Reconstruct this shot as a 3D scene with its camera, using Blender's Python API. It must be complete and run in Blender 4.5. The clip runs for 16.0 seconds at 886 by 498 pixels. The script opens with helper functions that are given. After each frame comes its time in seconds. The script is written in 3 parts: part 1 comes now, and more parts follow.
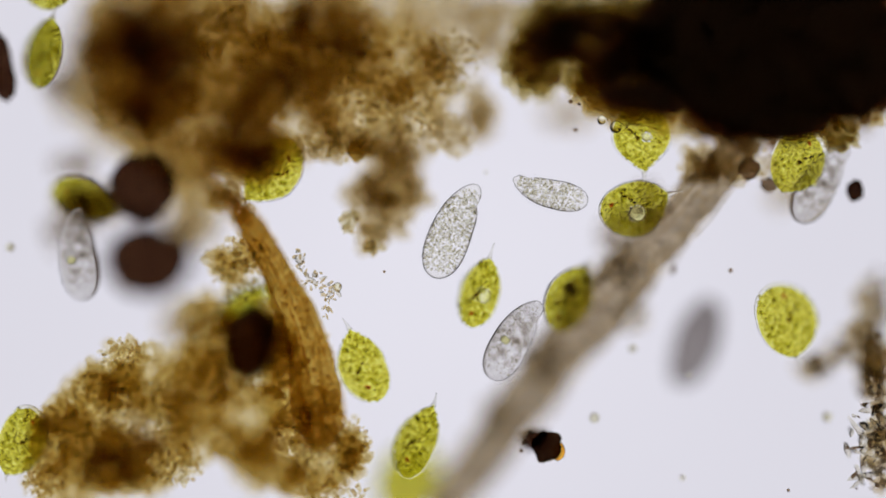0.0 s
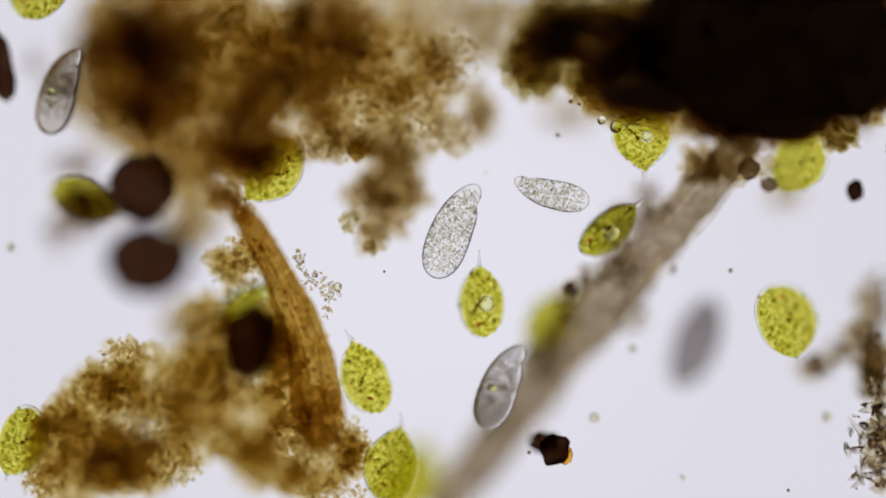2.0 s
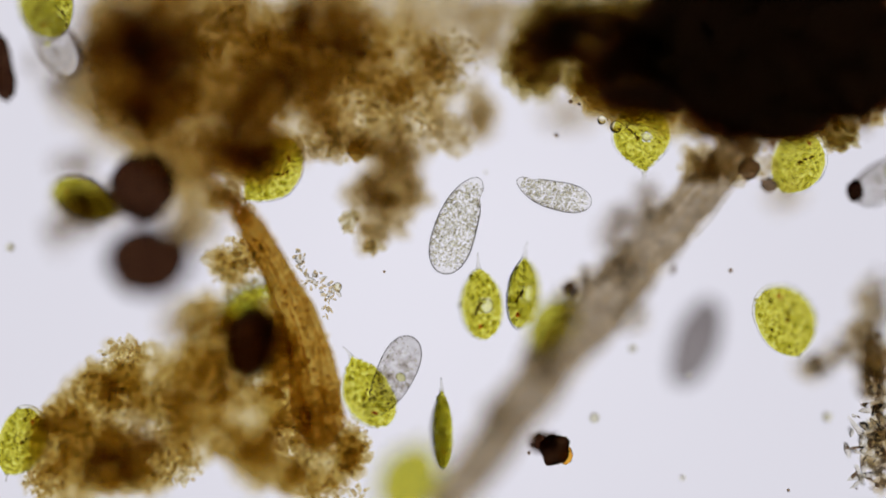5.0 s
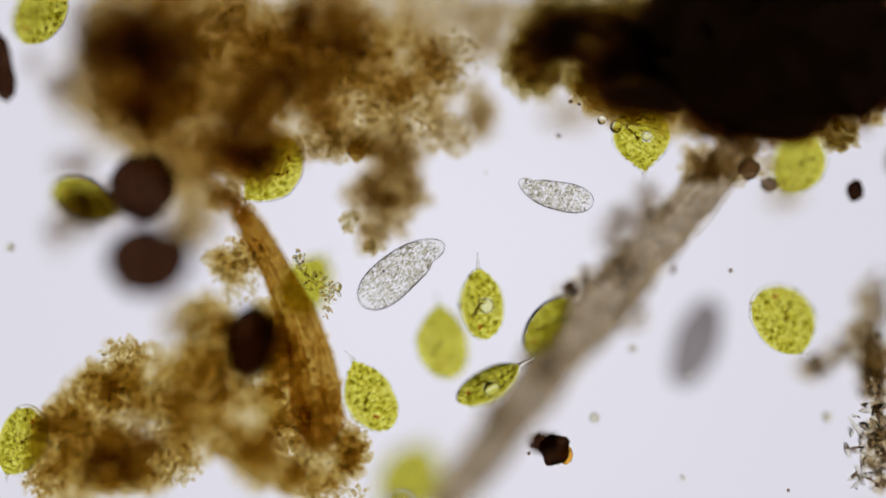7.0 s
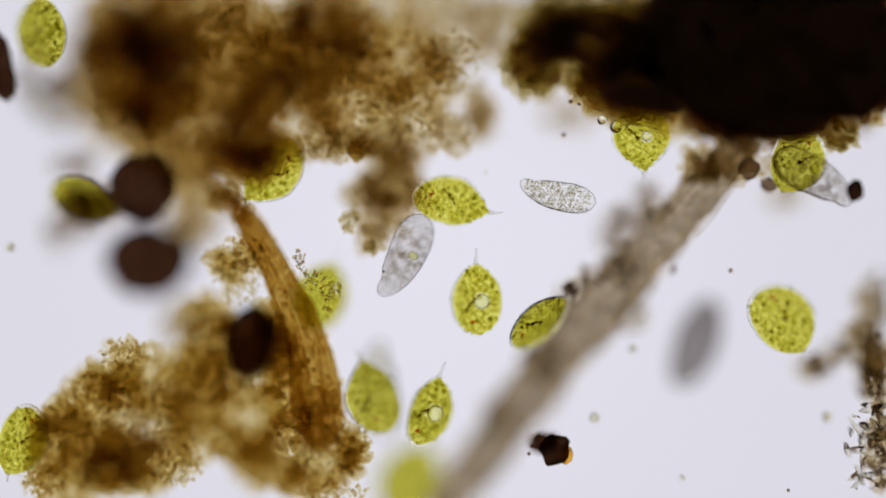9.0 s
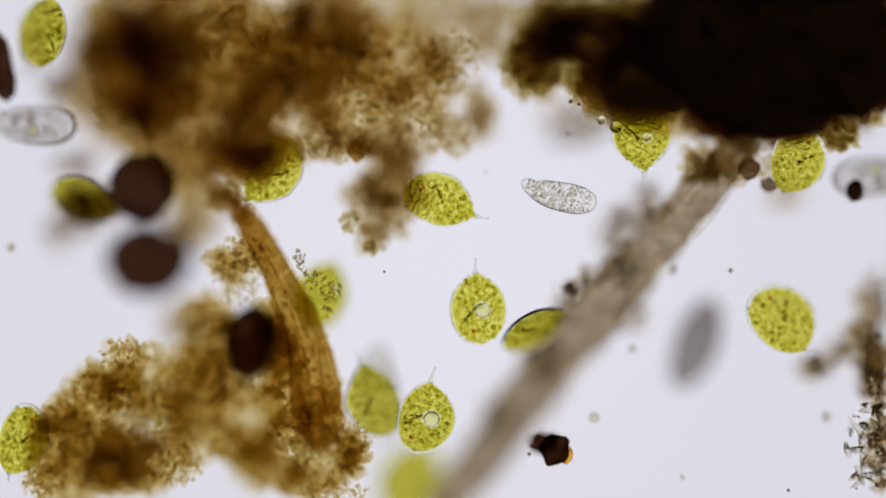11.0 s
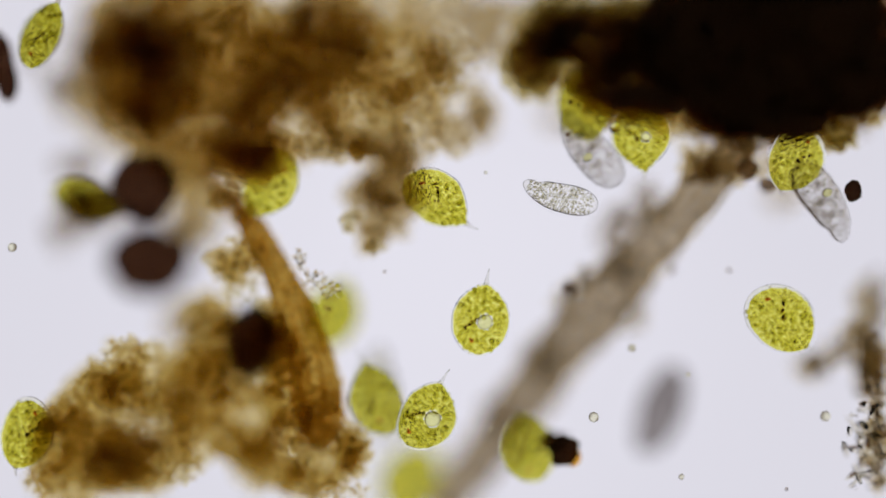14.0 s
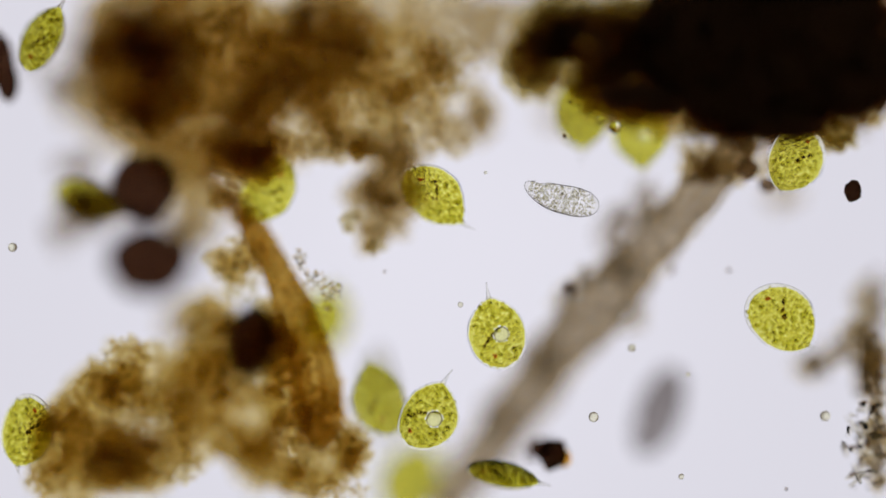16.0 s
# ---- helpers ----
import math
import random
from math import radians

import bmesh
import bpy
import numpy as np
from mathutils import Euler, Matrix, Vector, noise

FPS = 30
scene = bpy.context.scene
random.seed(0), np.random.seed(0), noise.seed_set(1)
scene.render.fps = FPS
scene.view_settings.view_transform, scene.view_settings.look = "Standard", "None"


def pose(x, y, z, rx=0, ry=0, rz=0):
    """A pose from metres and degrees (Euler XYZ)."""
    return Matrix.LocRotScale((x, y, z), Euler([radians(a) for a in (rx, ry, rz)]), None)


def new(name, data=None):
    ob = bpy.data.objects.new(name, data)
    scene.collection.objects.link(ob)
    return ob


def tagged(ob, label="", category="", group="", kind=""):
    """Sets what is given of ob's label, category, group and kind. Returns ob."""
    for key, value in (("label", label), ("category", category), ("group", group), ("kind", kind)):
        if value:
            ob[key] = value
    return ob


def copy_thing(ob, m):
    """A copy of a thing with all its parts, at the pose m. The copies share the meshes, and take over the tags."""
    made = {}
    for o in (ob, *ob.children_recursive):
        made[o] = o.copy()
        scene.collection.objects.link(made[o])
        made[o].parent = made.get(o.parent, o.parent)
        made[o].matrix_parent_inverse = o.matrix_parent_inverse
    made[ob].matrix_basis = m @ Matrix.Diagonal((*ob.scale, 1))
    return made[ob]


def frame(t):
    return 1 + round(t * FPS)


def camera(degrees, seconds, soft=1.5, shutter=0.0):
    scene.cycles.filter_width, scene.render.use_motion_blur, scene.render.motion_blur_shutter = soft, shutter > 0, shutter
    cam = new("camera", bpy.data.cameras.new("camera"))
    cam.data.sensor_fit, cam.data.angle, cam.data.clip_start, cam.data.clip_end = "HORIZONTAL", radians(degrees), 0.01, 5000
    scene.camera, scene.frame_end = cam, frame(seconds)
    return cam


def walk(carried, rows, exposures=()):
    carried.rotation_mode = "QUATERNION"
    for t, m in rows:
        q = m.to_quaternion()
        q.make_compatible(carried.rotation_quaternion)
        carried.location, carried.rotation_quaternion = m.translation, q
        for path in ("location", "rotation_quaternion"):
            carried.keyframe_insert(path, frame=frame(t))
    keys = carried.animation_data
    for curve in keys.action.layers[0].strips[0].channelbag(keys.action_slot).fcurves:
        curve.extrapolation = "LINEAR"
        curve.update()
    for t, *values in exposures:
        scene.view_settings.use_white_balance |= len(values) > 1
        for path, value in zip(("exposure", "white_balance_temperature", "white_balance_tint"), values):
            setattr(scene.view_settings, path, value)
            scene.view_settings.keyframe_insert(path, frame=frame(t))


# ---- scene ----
# A drop of pond water under a microscope, magnified so that 1 m stands for about 0.4 mm.
# The camera is the objective, looking straight down; z = 0 is the plane of sharp focus.
ANGLE = 20.0
EYE = 0.784 / math.tan(radians(ANGLE / 2))
cam = camera(ANGLE, 16.0, soft=1.6, shutter=0.5)
cam.data.dof.use_dof = True
cam.data.dof.focus_distance = EYE
cam.data.dof.aperture_fstop = 0.062
FOCUS_RISE = 0.024  # the focus is turned up once, late in the clip
walk(cam, [(0, pose(0, 0, EYE)), (13.0, pose(0, 0, EYE)), (13.4, pose(0, 0, EYE + 0.25 * FOCUS_RISE)),
           (13.9, pose(0, 0, EYE + 0.8 * FOCUS_RISE)), (14.3, pose(0, 0, EYE + FOCUS_RISE)), (16.0, pose(0, 0, EYE + FOCUS_RISE))])

# ---- light: the microscope's lamp below the slide; a dim warm fill added from around ----
world = bpy.data.worlds.new("warm_fill")
scene.world = world
world.use_nodes = True
# no such source is known: this fill only lifts the blacks and warms them
world.node_tree.nodes["Background"].inputs["Color"].default_value = (1.0, 0.78, 0.66, 1)
world.node_tree.nodes["Background"].inputs["Strength"].default_value = 0.16
scene.cycles.transparent_max_bounces = 48
scene.cycles.max_bounces = 24
scene.cycles.transmission_bounces = 24
LAMP = (0.778, 0.764, 0.848)


def at(x, y, z=0.0):
    """A place from millimetres right and down of the field's upper left corner, and its height in millimetres."""
    k = (EYE - z / 1000) / EYE / 1000
    return Vector(((x - 784) * k, (441 - y) * k, z / 1000))


# ---- materials ----
def nodes_of(name):
    m = bpy.data.materials.new(name)
    m.use_nodes = True
    t = m.node_tree
    t.nodes.clear()
    return m, t, t.nodes.new("ShaderNodeOutputMaterial")


def node(t, kind, **values):
    n = t.nodes.new(kind)
    for k, v in values.items():
        n.inputs[k.replace("_", " ")].default_value = v
    return n


def rgb(c):
    return (c[0], c[1], c[2], 1)


def ramp(t, fac, stops):
    r = t.nodes.new("ShaderNodeValToRGB")
    e = r.color_ramp.elements
    while len(e) < len(stops):
        e.new(0.5)
    for s, (p, c) in zip(e, stops):
        s.position, s.color = p, rgb(c)
    t.links.new(fac, r.inputs[0])
    return r.outputs[0]


def stained(name, dark, light, coarse, fine, ior=0.0, spots=None, scatter=0.0, cells=0.0, spread=0.25, still=False):
    """A body that light passes through, stained unevenly at two scales; ior bends the light, 0 lets it go straight."""
    m, t, out = nodes_of(name)
    co = t.nodes.new("ShaderNodeTexCoord").outputs["Object"]
    info = t.nodes.new("ShaderNodeObjectInfo")
    shift = t.nodes.new("ShaderNodeVectorMath")
    shift.operation = "ADD"
    if still:  # debris that lies still takes its grain from the place itself
        t.links.new(t.nodes.new("ShaderNodeNewGeometry").outputs["Position"], shift.inputs[0])
    else:
        t.links.new(co, shift.inputs[0])
        t.links.new(info.outputs["Random"], shift.inputs[1])
    a = node(t, "ShaderNodeTexNoise", Scale=coarse, Detail=3.0)
    b = node(t, "ShaderNodeTexNoise", Scale=fine, Detail=4.0, Roughness=0.7)
    for n in (a, b):
        t.links.new(shift.outputs[0], n.inputs["Vector"])
    mix = t.nodes.new("ShaderNodeMix")
    mix.inputs[0].default_value = 0.5
    t.links.new(a.outputs[0], mix.inputs[2])
    t.links.new(b.outputs[0], mix.inputs[3])
    value = mix.outputs[0]
    if cells:
        v = node(t, "ShaderNodeTexVoronoi", Scale=cells)
        v.feature = "DISTANCE_TO_EDGE"
        t.links.new(shift.outputs[0], v.inputs["Vector"])
        m2 = t.nodes.new("ShaderNodeMix")
        m2.inputs[0].default_value = 0.5
        wide = t.nodes.new("ShaderNodeMapRange")
        wide.inputs["From Max"].default_value = 0.35
        t.links.new(v.outputs["Distance"], wide.inputs["Value"])
        t.links.new(value, m2.inputs[2])
        t.links.new(wide.outputs[0], m2.inputs[3])
        value = m2.outputs[0]
    mid = [(p + q) / 2 for p, q in zip(dark, light)]
    c = ramp(t, value, [(0.5 - spread, dark), (0.5, mid), (0.5 + spread, light)])
    if ior:
        s = node(t, "ShaderNodeBsdfRefraction", IOR=ior, Roughness=0.0)
    else:
        s = t.nodes.new("ShaderNodeBsdfTransparent")
    t.links.new(c, s.inputs["Color"])
    res = s.outputs[0]
    if scatter:
        d = node(t, "ShaderNodeBsdfDiffuse", Color=rgb([x * 0.7 for x in dark]))
        mx = t.nodes.new("ShaderNodeMixShader")
        mx.inputs[0].default_value = scatter
        t.links.new(res, mx.inputs[1])
        t.links.new(d.outputs[0], mx.inputs[2])
        res = mx.outputs[0]
    t.links.new(res, out.inputs[0])
    return m


def lamp_field():
    m, t, out = nodes_of("lamp_light")
    co = t.nodes.new("ShaderNodeTexCoord").outputs["Object"]
    n = t.nodes.new("ShaderNodeVectorMath")
    n.operation = "LENGTH"
    t.links.new(co, n.inputs[0])
    # the field's vignette is put into the lamp colour, brightest in the middle
    c = ramp(t, n.outputs["Value"], [(0.0, [x * 1.05 for x in LAMP]), (0.5, LAMP), (1.0, [x * 0.93 for x in LAMP])])
    e = node(t, "ShaderNodeEmission", Strength=1.0)
    t.links.new(c, e.inputs[0])
    t.links.new(e.outputs[0], out.inputs[0])
    return m


GLASS = stained("slide_glass", (0.985, 0.985, 0.985), (1, 1, 1), 2, 9)
GREEN = stained("green_plasm", (0.855, 0.845, 0.33), (0.975, 0.96, 0.56), 22, 90, cells=170, spread=0.30)
OLIVE = stained("olive_plasm", (0.81, 0.80, 0.30), (0.95, 0.935, 0.51), 22, 90, cells=170, spread=0.30)
SKIN = stained("clear_pellicle", (0.95, 0.955, 0.88), (1, 1, 0.97), 14, 60, ior=1.085)
PLAST = stained("chloroplast_green", (0.915, 0.91, 0.68), (0.965, 0.955, 0.81), 20, 90, ior=1.06)
CLEAR = stained("clear_skin", (0.955, 0.95, 0.93), (1, 1, 0.99), 30, 140, ior=1.17)
SMOKY = stained("smoky_skin", (0.81, 0.80, 0.785), (0.945, 0.94, 0.93), 20, 60, ior=1.15, cells=55, spread=0.4)
PLASM = stained("grey_plasm", (0.94, 0.935, 0.925), (0.985, 0.98, 0.975), 20, 90)
SPINE = stained("clear_spine", (0.90, 0.90, 0.88), (1, 1, 0.97), 40, 90, ior=1.2)
GRAIN = stained("clear_granule", (0.91, 0.90, 0.82), (1, 1, 0.96), 40, 120, ior=1.13)
DUSK = stained("dark_granule", (0.78, 0.765, 0.70), (0.91, 0.90, 0.85), 40, 120)
STARCH = stained("starch", (0.89, 0.895, 0.60), (0.965, 0.96, 0.74), 30, 90, ior=1.20)
BEAD = stained("bead_glass", (0.92, 0.91, 0.76), (1, 1, 0.93), 30, 90, ior=1.28)
RED = stained("eyespot_red", (0.74, 0.40, 0.14), (0.90, 0.62, 0.30), 60, 160)
UMBRA = stained("dark_inclusion", (0.45, 0.38, 0.18), (0.66, 0.56, 0.30), 60, 160)
BROWN = stained("brown_floc", (0.84, 0.792, 0.675), (0.955, 0.938, 0.885), 16, 150, scatter=0.005, spread=0.16, still=True)
UMBER = stained("umber_floc", (0.855, 0.798, 0.645), (0.967, 0.950, 0.889), 16, 150, scatter=0.005, spread=0.16, still=True)
PEAT = stained("peat_floc", (0.80, 0.755, 0.58), (0.94, 0.924, 0.85), 16, 150, scatter=0.005, spread=0.16, still=True)
OCHRE = stained("ochre_floc", (0.866, 0.807, 0.625), (0.967, 0.950, 0.870), 16, 150, scatter=0.005, spread=0.16, still=True)
BLACK = stained("black_humus", (0.52, 0.39, 0.24), (0.74, 0.64, 0.47), 14, 120, scatter=0.07, still=True)
SOOT = stained("dark_grain", (0.13, 0.07, 0.045), (0.30, 0.205, 0.145), 24, 110, scatter=0.008, spread=0.2)
INK = stained("black_grain", (0.09, 0.055, 0.04), (0.26, 0.175, 0.11), 30, 120, scatter=0.01, spread=0.2)
AMBER = stained("amber_strand", (0.575, 0.465, 0.20), (0.815, 0.70, 0.39), 40, 230, scatter=0.01, spread=0.2, still=True)
BARK = stained("dark_amber", (0.84, 0.74, 0.50), (0.97, 0.92, 0.78), 40, 200, still=True)
FIBRIL = stained("pale_fibril", (0.92, 0.88, 0.78), (0.985, 0.97, 0.93), 24, 160, still=True)
GREY = stained("grey_fibre", (0.50, 0.455, 0.385), (0.79, 0.75, 0.68), 34, 130, scatter=0.01, spread=0.15, still=True)
HUSK = stained("brown_husk", (0.36, 0.28, 0.20), (0.62, 0.53, 0.42), 60, 200, scatter=0.01, still=True)
CRYSTAL = stained("crystal_grain", (0.72, 0.61, 0.38), (0.985, 0.95, 0.83), 60, 200, ior=1.06)
PLATE = stained("crystal_plate", (0.84, 0.82, 0.76), (0.99, 0.98, 0.93), 30, 100, ior=1.12)
MIST = stained("grey_haze", (0.84, 0.82, 0.79), (0.95, 0.94, 0.925), 14, 90, still=True)
RESIN = stained("orange_resin", (0.84, 0.54, 0.14), (0.97, 0.76, 0.30), 40, 120, ior=1.08)
GHOST = stained("grey_body", (0.47, 0.445, 0.43), (0.63, 0.605, 0.585), 12, 50)


# ---- mesh helpers ----
def part(name, bm, material, parent, label=""):
    me = bpy.data.meshes.new(name)
    bm.to_mesh(me)
    bm.free()
    return part_of(name, me, material, parent, label)


def part_of(name, me, material, parent, label=""):
    if not me.materials:
        me.materials.append(material)
        me.polygons.foreach_set("use_smooth", [True] * len(me.polygons))
    ob = new(name, me)
    ob.parent = parent
    if label:
        tagged(ob, label=label)
    return ob


def thing(name, label, category, group="", kind="", place=None):
    ob = new(name)
    ob.empty_display_size = 0.02
    if place is not None:
        ob.matrix_basis = Matrix.Translation(place)
    return tagged(ob, label, category, group, kind)


def blob(seed, rough=0.35, fine=0.12, level=3):
    """A lumpy body of about unit radius."""
    bm = bmesh.new()
    bmesh.ops.create_icosphere(bm, subdivisions=level, radius=1.0)
    off = Vector((seed * 7.3, seed * 3.1, seed * 1.7))
    for v in bm.verts:
        d = v.co.normalized()
        r = 1 + rough * noise.noise(d * 1.4 + off) + fine * noise.noise(d * 3.5 + off) + 0.7 * fine * noise.noise(d * 8 + off) + 0.5 * fine * noise.noise(d * 17 + off)
        v.co = d * r
    return bm


def blob_mesh(seed, material, rough=0.35, fine=0.12, level=3):
    me = bpy.data.meshes.new("lump")
    bm = blob(seed, rough, fine, level)
    bm.to_mesh(me)
    bm.free()
    me.materials.append(material)
    me.polygons.foreach_set("use_smooth", [True] * len(me.polygons))
    return me


def add_blob(bm, co, radii, rnd, level=1, rough=0.25):
    """Adds one small uneven grain to a bmesh."""
    made = bmesh.ops.create_icosphere(bm, subdivisions=level, radius=1.0)["verts"]
    turn = Euler((rnd.uniform(0, 6), rnd.uniform(0, 6), rnd.uniform(0, 6))).to_matrix()
    for v in made:
        v.co = Vector(co) + turn @ Vector([v.co[i] * radii[i] * (1 + rnd.uniform(-rough, rough)) for i in range(3)])


def lathe(stations, around, section):
    """A closed skin through rings: section(u, a) gives the point of station u at angle a."""
    bm = bmesh.new()
    rings = []
    for u in stations:
        rings.append([bm.verts.new(section(u, 2 * math.pi * j / around)) for j in range(around)])
    for r, s in zip(rings, rings[1:]):
        for j in range(around):
            k = (j + 1) % around
            bm.faces.new((r[j], r[k], s[k], s[j]))
    bm.faces.new(list(reversed(rings[0])))
    bm.faces.new(rings[-1])
    bmesh.ops.recalc_face_normals(bm, faces=bm.faces)
    return bm


def tube(line, radii, around=14, rough=0.15, seed=0):
    """An uneven fibre along a bent line of points, each with its radius."""
    pts = [Vector(p) for p in line]
    n = 10 * (len(pts) - 1)
    rings = []
    bm = bmesh.new()
    for i in range(n + 1):
        f = min(i / 10, len(pts) - 1.0001)
        k = int(f)
        s = f - k
        p0, p1, p2, p3 = pts[max(k - 1, 0)], pts[k], pts[k + 1], pts[min(k + 2, len(pts) - 1)]
        c = 0.5 * (2 * p1 + (p2 - p0) * s + (2 * p0 - 5 * p1 + 4 * p2 - p3) * s * s + (3 * p1 - p0 - 3 * p2 + p3) * s ** 3)
        way = (p2 - p1).normalized()
        side = way.cross(Vector((0, 0, 1))).normalized()
        up = side.cross(way)
        r = radii[k] * (1 - s) + radii[k + 1] * s
        ring = []
        for j in range(around):
            a = 2 * math.pi * j / around
            d = side * math.cos(a) + up * math.sin(a)
            q = r * (1 + rough * noise.noise((c + d * r) * 22 + Vector((seed, 0, 0))) + 0.5 * rough * noise.noise((c + d * r) * 70))
            ring.append(bm.verts.new(c + d * q))
        rings.append(ring)
    for r, s in zip(rings, rings[1:]):
        for j in range(around):
            k = (j + 1) % around
            bm.faces.new((r[j], r[k], s[k], s[j]))
    bm.faces.new(rings[0])
    bm.faces.new(rings[-1])
    bmesh.ops.recalc_face_normals(bm, faces=bm.faces)
    return bm


# ---- the setting: lit field, slide ----
def setting():
    bm = bmesh.new()
    bmesh.ops.create_circle(bm, cap_ends=True, segments=96, radius=2.05)
    me = bpy.data.meshes.new("backdrop")
    bm.to_mesh(me)
    bm.free()
    me.materials.append(lamp_field())
    ob = new("backdrop", me)
    ob.location = (0, 0, -3.0)
    tagged(ob, "pale lavender lit field of the lamp, dimmer towards its edge", "light field", kind="structure")
    bm = bmesh.new()
    bmesh.ops.create_cube(bm, size=1.0)
    for v in bm.verts:
        v.co = Vector((v.co.x * 3.0, v.co.y * 2.0, v.co.z * 0.1 - 0.50))
    bmesh.ops.bevel(bm, geom=bm.edges[:], offset=0.01, segments=2, affect="EDGES")
    me = bpy.data.meshes.new("ground")
    bm.to_mesh(me)
    bm.free()
    me.materials.append(GLASS)
    tagged(new("ground", me), "clear glass slide under the drop of water", "glass slide", kind="structure")


# ---- detritus ----
def joined(name, pieces, material, parent, label):
    """One mesh out of many placed lumps: pieces are pairs of a mesh and its matrix."""
    verts, faces, base = [], [], 0
    cache = {}
    for me, m in pieces:
        if me.name not in cache:
            co = np.empty(len(me.vertices) * 3)
            me.vertices.foreach_get("co", co)
            ix = np.empty(len(me.loops), dtype=np.int32)
            me.loops.foreach_get("vertex_index", ix)
            cache[me.name] = co.reshape(-1, 3), ix.reshape(-1, 3)
        co, ix = cache[me.name]
        w = np.array(m)
        verts.append(co @ w[:3, :3].T + w[:3, 3])
        faces.append(ix + base)
        base += len(co)
    out = bpy.data.meshes.new(name)
    out.from_pydata(np.concatenate(verts).tolist(), [], np.concatenate(faces).tolist())
    ob = tagged(part_of(name, out, material, parent, label), kind="stuff")
    if material == CRYSTAL:
        out.polygons.foreach_set("use_smooth", [False] * len(out.polygons))
    return ob


def floc(name, label, category, material, patches, size, count, seed, grains=0, grain_material=None, grain_size=6, stretch=1.0):
    """A cloud of debris: lumps strewn evenly over elliptical patches (x, y, half width, half height, height, depth), grains between them."""
    rnd = random.Random(seed)
    home = at(patches[0][0], patches[0][1], patches[0][4])
    ob = thing(name, label, category, place=home)
    sharp = material in (PLATE, CRYSTAL)
    shapes = [blob_mesh(seed * 10 + i, material, 0.6, 0.35, 1 if sharp else 3 if size > 30 else 2) for i in range(6)]
    if sharp:  # crystals have flat facets
        for me in shapes:
            me.polygons.foreach_set("use_smooth", [False] * len(me.polygons))
    grit = [blob_mesh(seed * 10 + 50 + i, grain_material or material, 0.5, 0.2, 1) for i in range(6)]
    area = sum(p[2] * p[3] for p in patches)
    lumps, bits = [], []
    for x, y, rx, ry, z, dz in patches:
        for k, total in enumerate((count, grains)):
            n = max(1, round(total * rx * ry / area)) if total else 0
            turn = rnd.uniform(0, 6)
            for i in range(n):
                r = math.sqrt((i + rnd.random()) / n) * (0.95 if k == 0 else 1.04)
                a = turn + i * 2.39996 + rnd.uniform(-0.35, 0.35)
                co = at(x + rx * r * math.cos(a), y + ry * r * math.sin(a), z + rnd.uniform(-dz, dz)) - home
                u = (size * rnd.uniform(0.55, 1.25) * (1.15 - 0.45 * r) if k == 0 else grain_size * rnd.uniform(0.4, 1.3)) / 1000
                m = Matrix.LocRotScale(co, Euler((rnd.uniform(0, 6), rnd.uniform(0, 6), rnd.uniform(0, 6))),
                                       Vector((u * stretch * rnd.uniform(0.8, 1.4), u * rnd.uniform(0.7, 1.1), u * rnd.uniform(0.5, 0.8))))
                if k == 0:
                    lumps.append((rnd.choice(shapes), m))
                else:
                    bits.append((rnd.choice(grit), m))
    lumps.sort(key=lambda p: -p[1].translation.z)
    for me, m in lumps[:260]:
        part_of("lump", me, material, ob).matrix_basis = m
    if lumps[260:]:
        joined("debris", lumps[260:], material, ob, "deeper cloudy debris")
    if bits:
        joined("grain", bits, grain_material or material, ob, "fine granular debris")
    return ob


def dark_ball(label, x, y, r, z, seed, squash=1.0, material=None, crumbs=9, rough=0.3):
    rnd = random.Random(seed)
    ob = thing("dark_grain", label, "debris grain", group="dark grains", place=at(x, y, z))
    bm = blob(seed, rough, 0.45 * rough, 4)
    for v in bm.verts:
        v.co = Vector((v.co.x * r * 0.93, v.co.y * r * 0.93 * squash, v.co.z * r * 0.8)) / 1000
    part("body", bm, material or SOOT, ob)
    for i in range(crumbs):
        a = rnd.uniform(0, 6.28)
        q = r * rnd.uniform(0.07, 0.2) / 1000
        c = Vector((math.cos(a) * r * 0.84, math.sin(a) * r * 0.84 * squash, rnd.uniform(-0.5, 0.5) * r)) / 1000
        bm = blob(seed * 20 + i, 0.6, 0.4, 2)
        for v in bm.verts:
            v.co = c + Vector((v.co.x * q, v.co.y * q, v.co.z * q * 0.7))
        part("crumb", bm, HUSK, ob)
    return ob


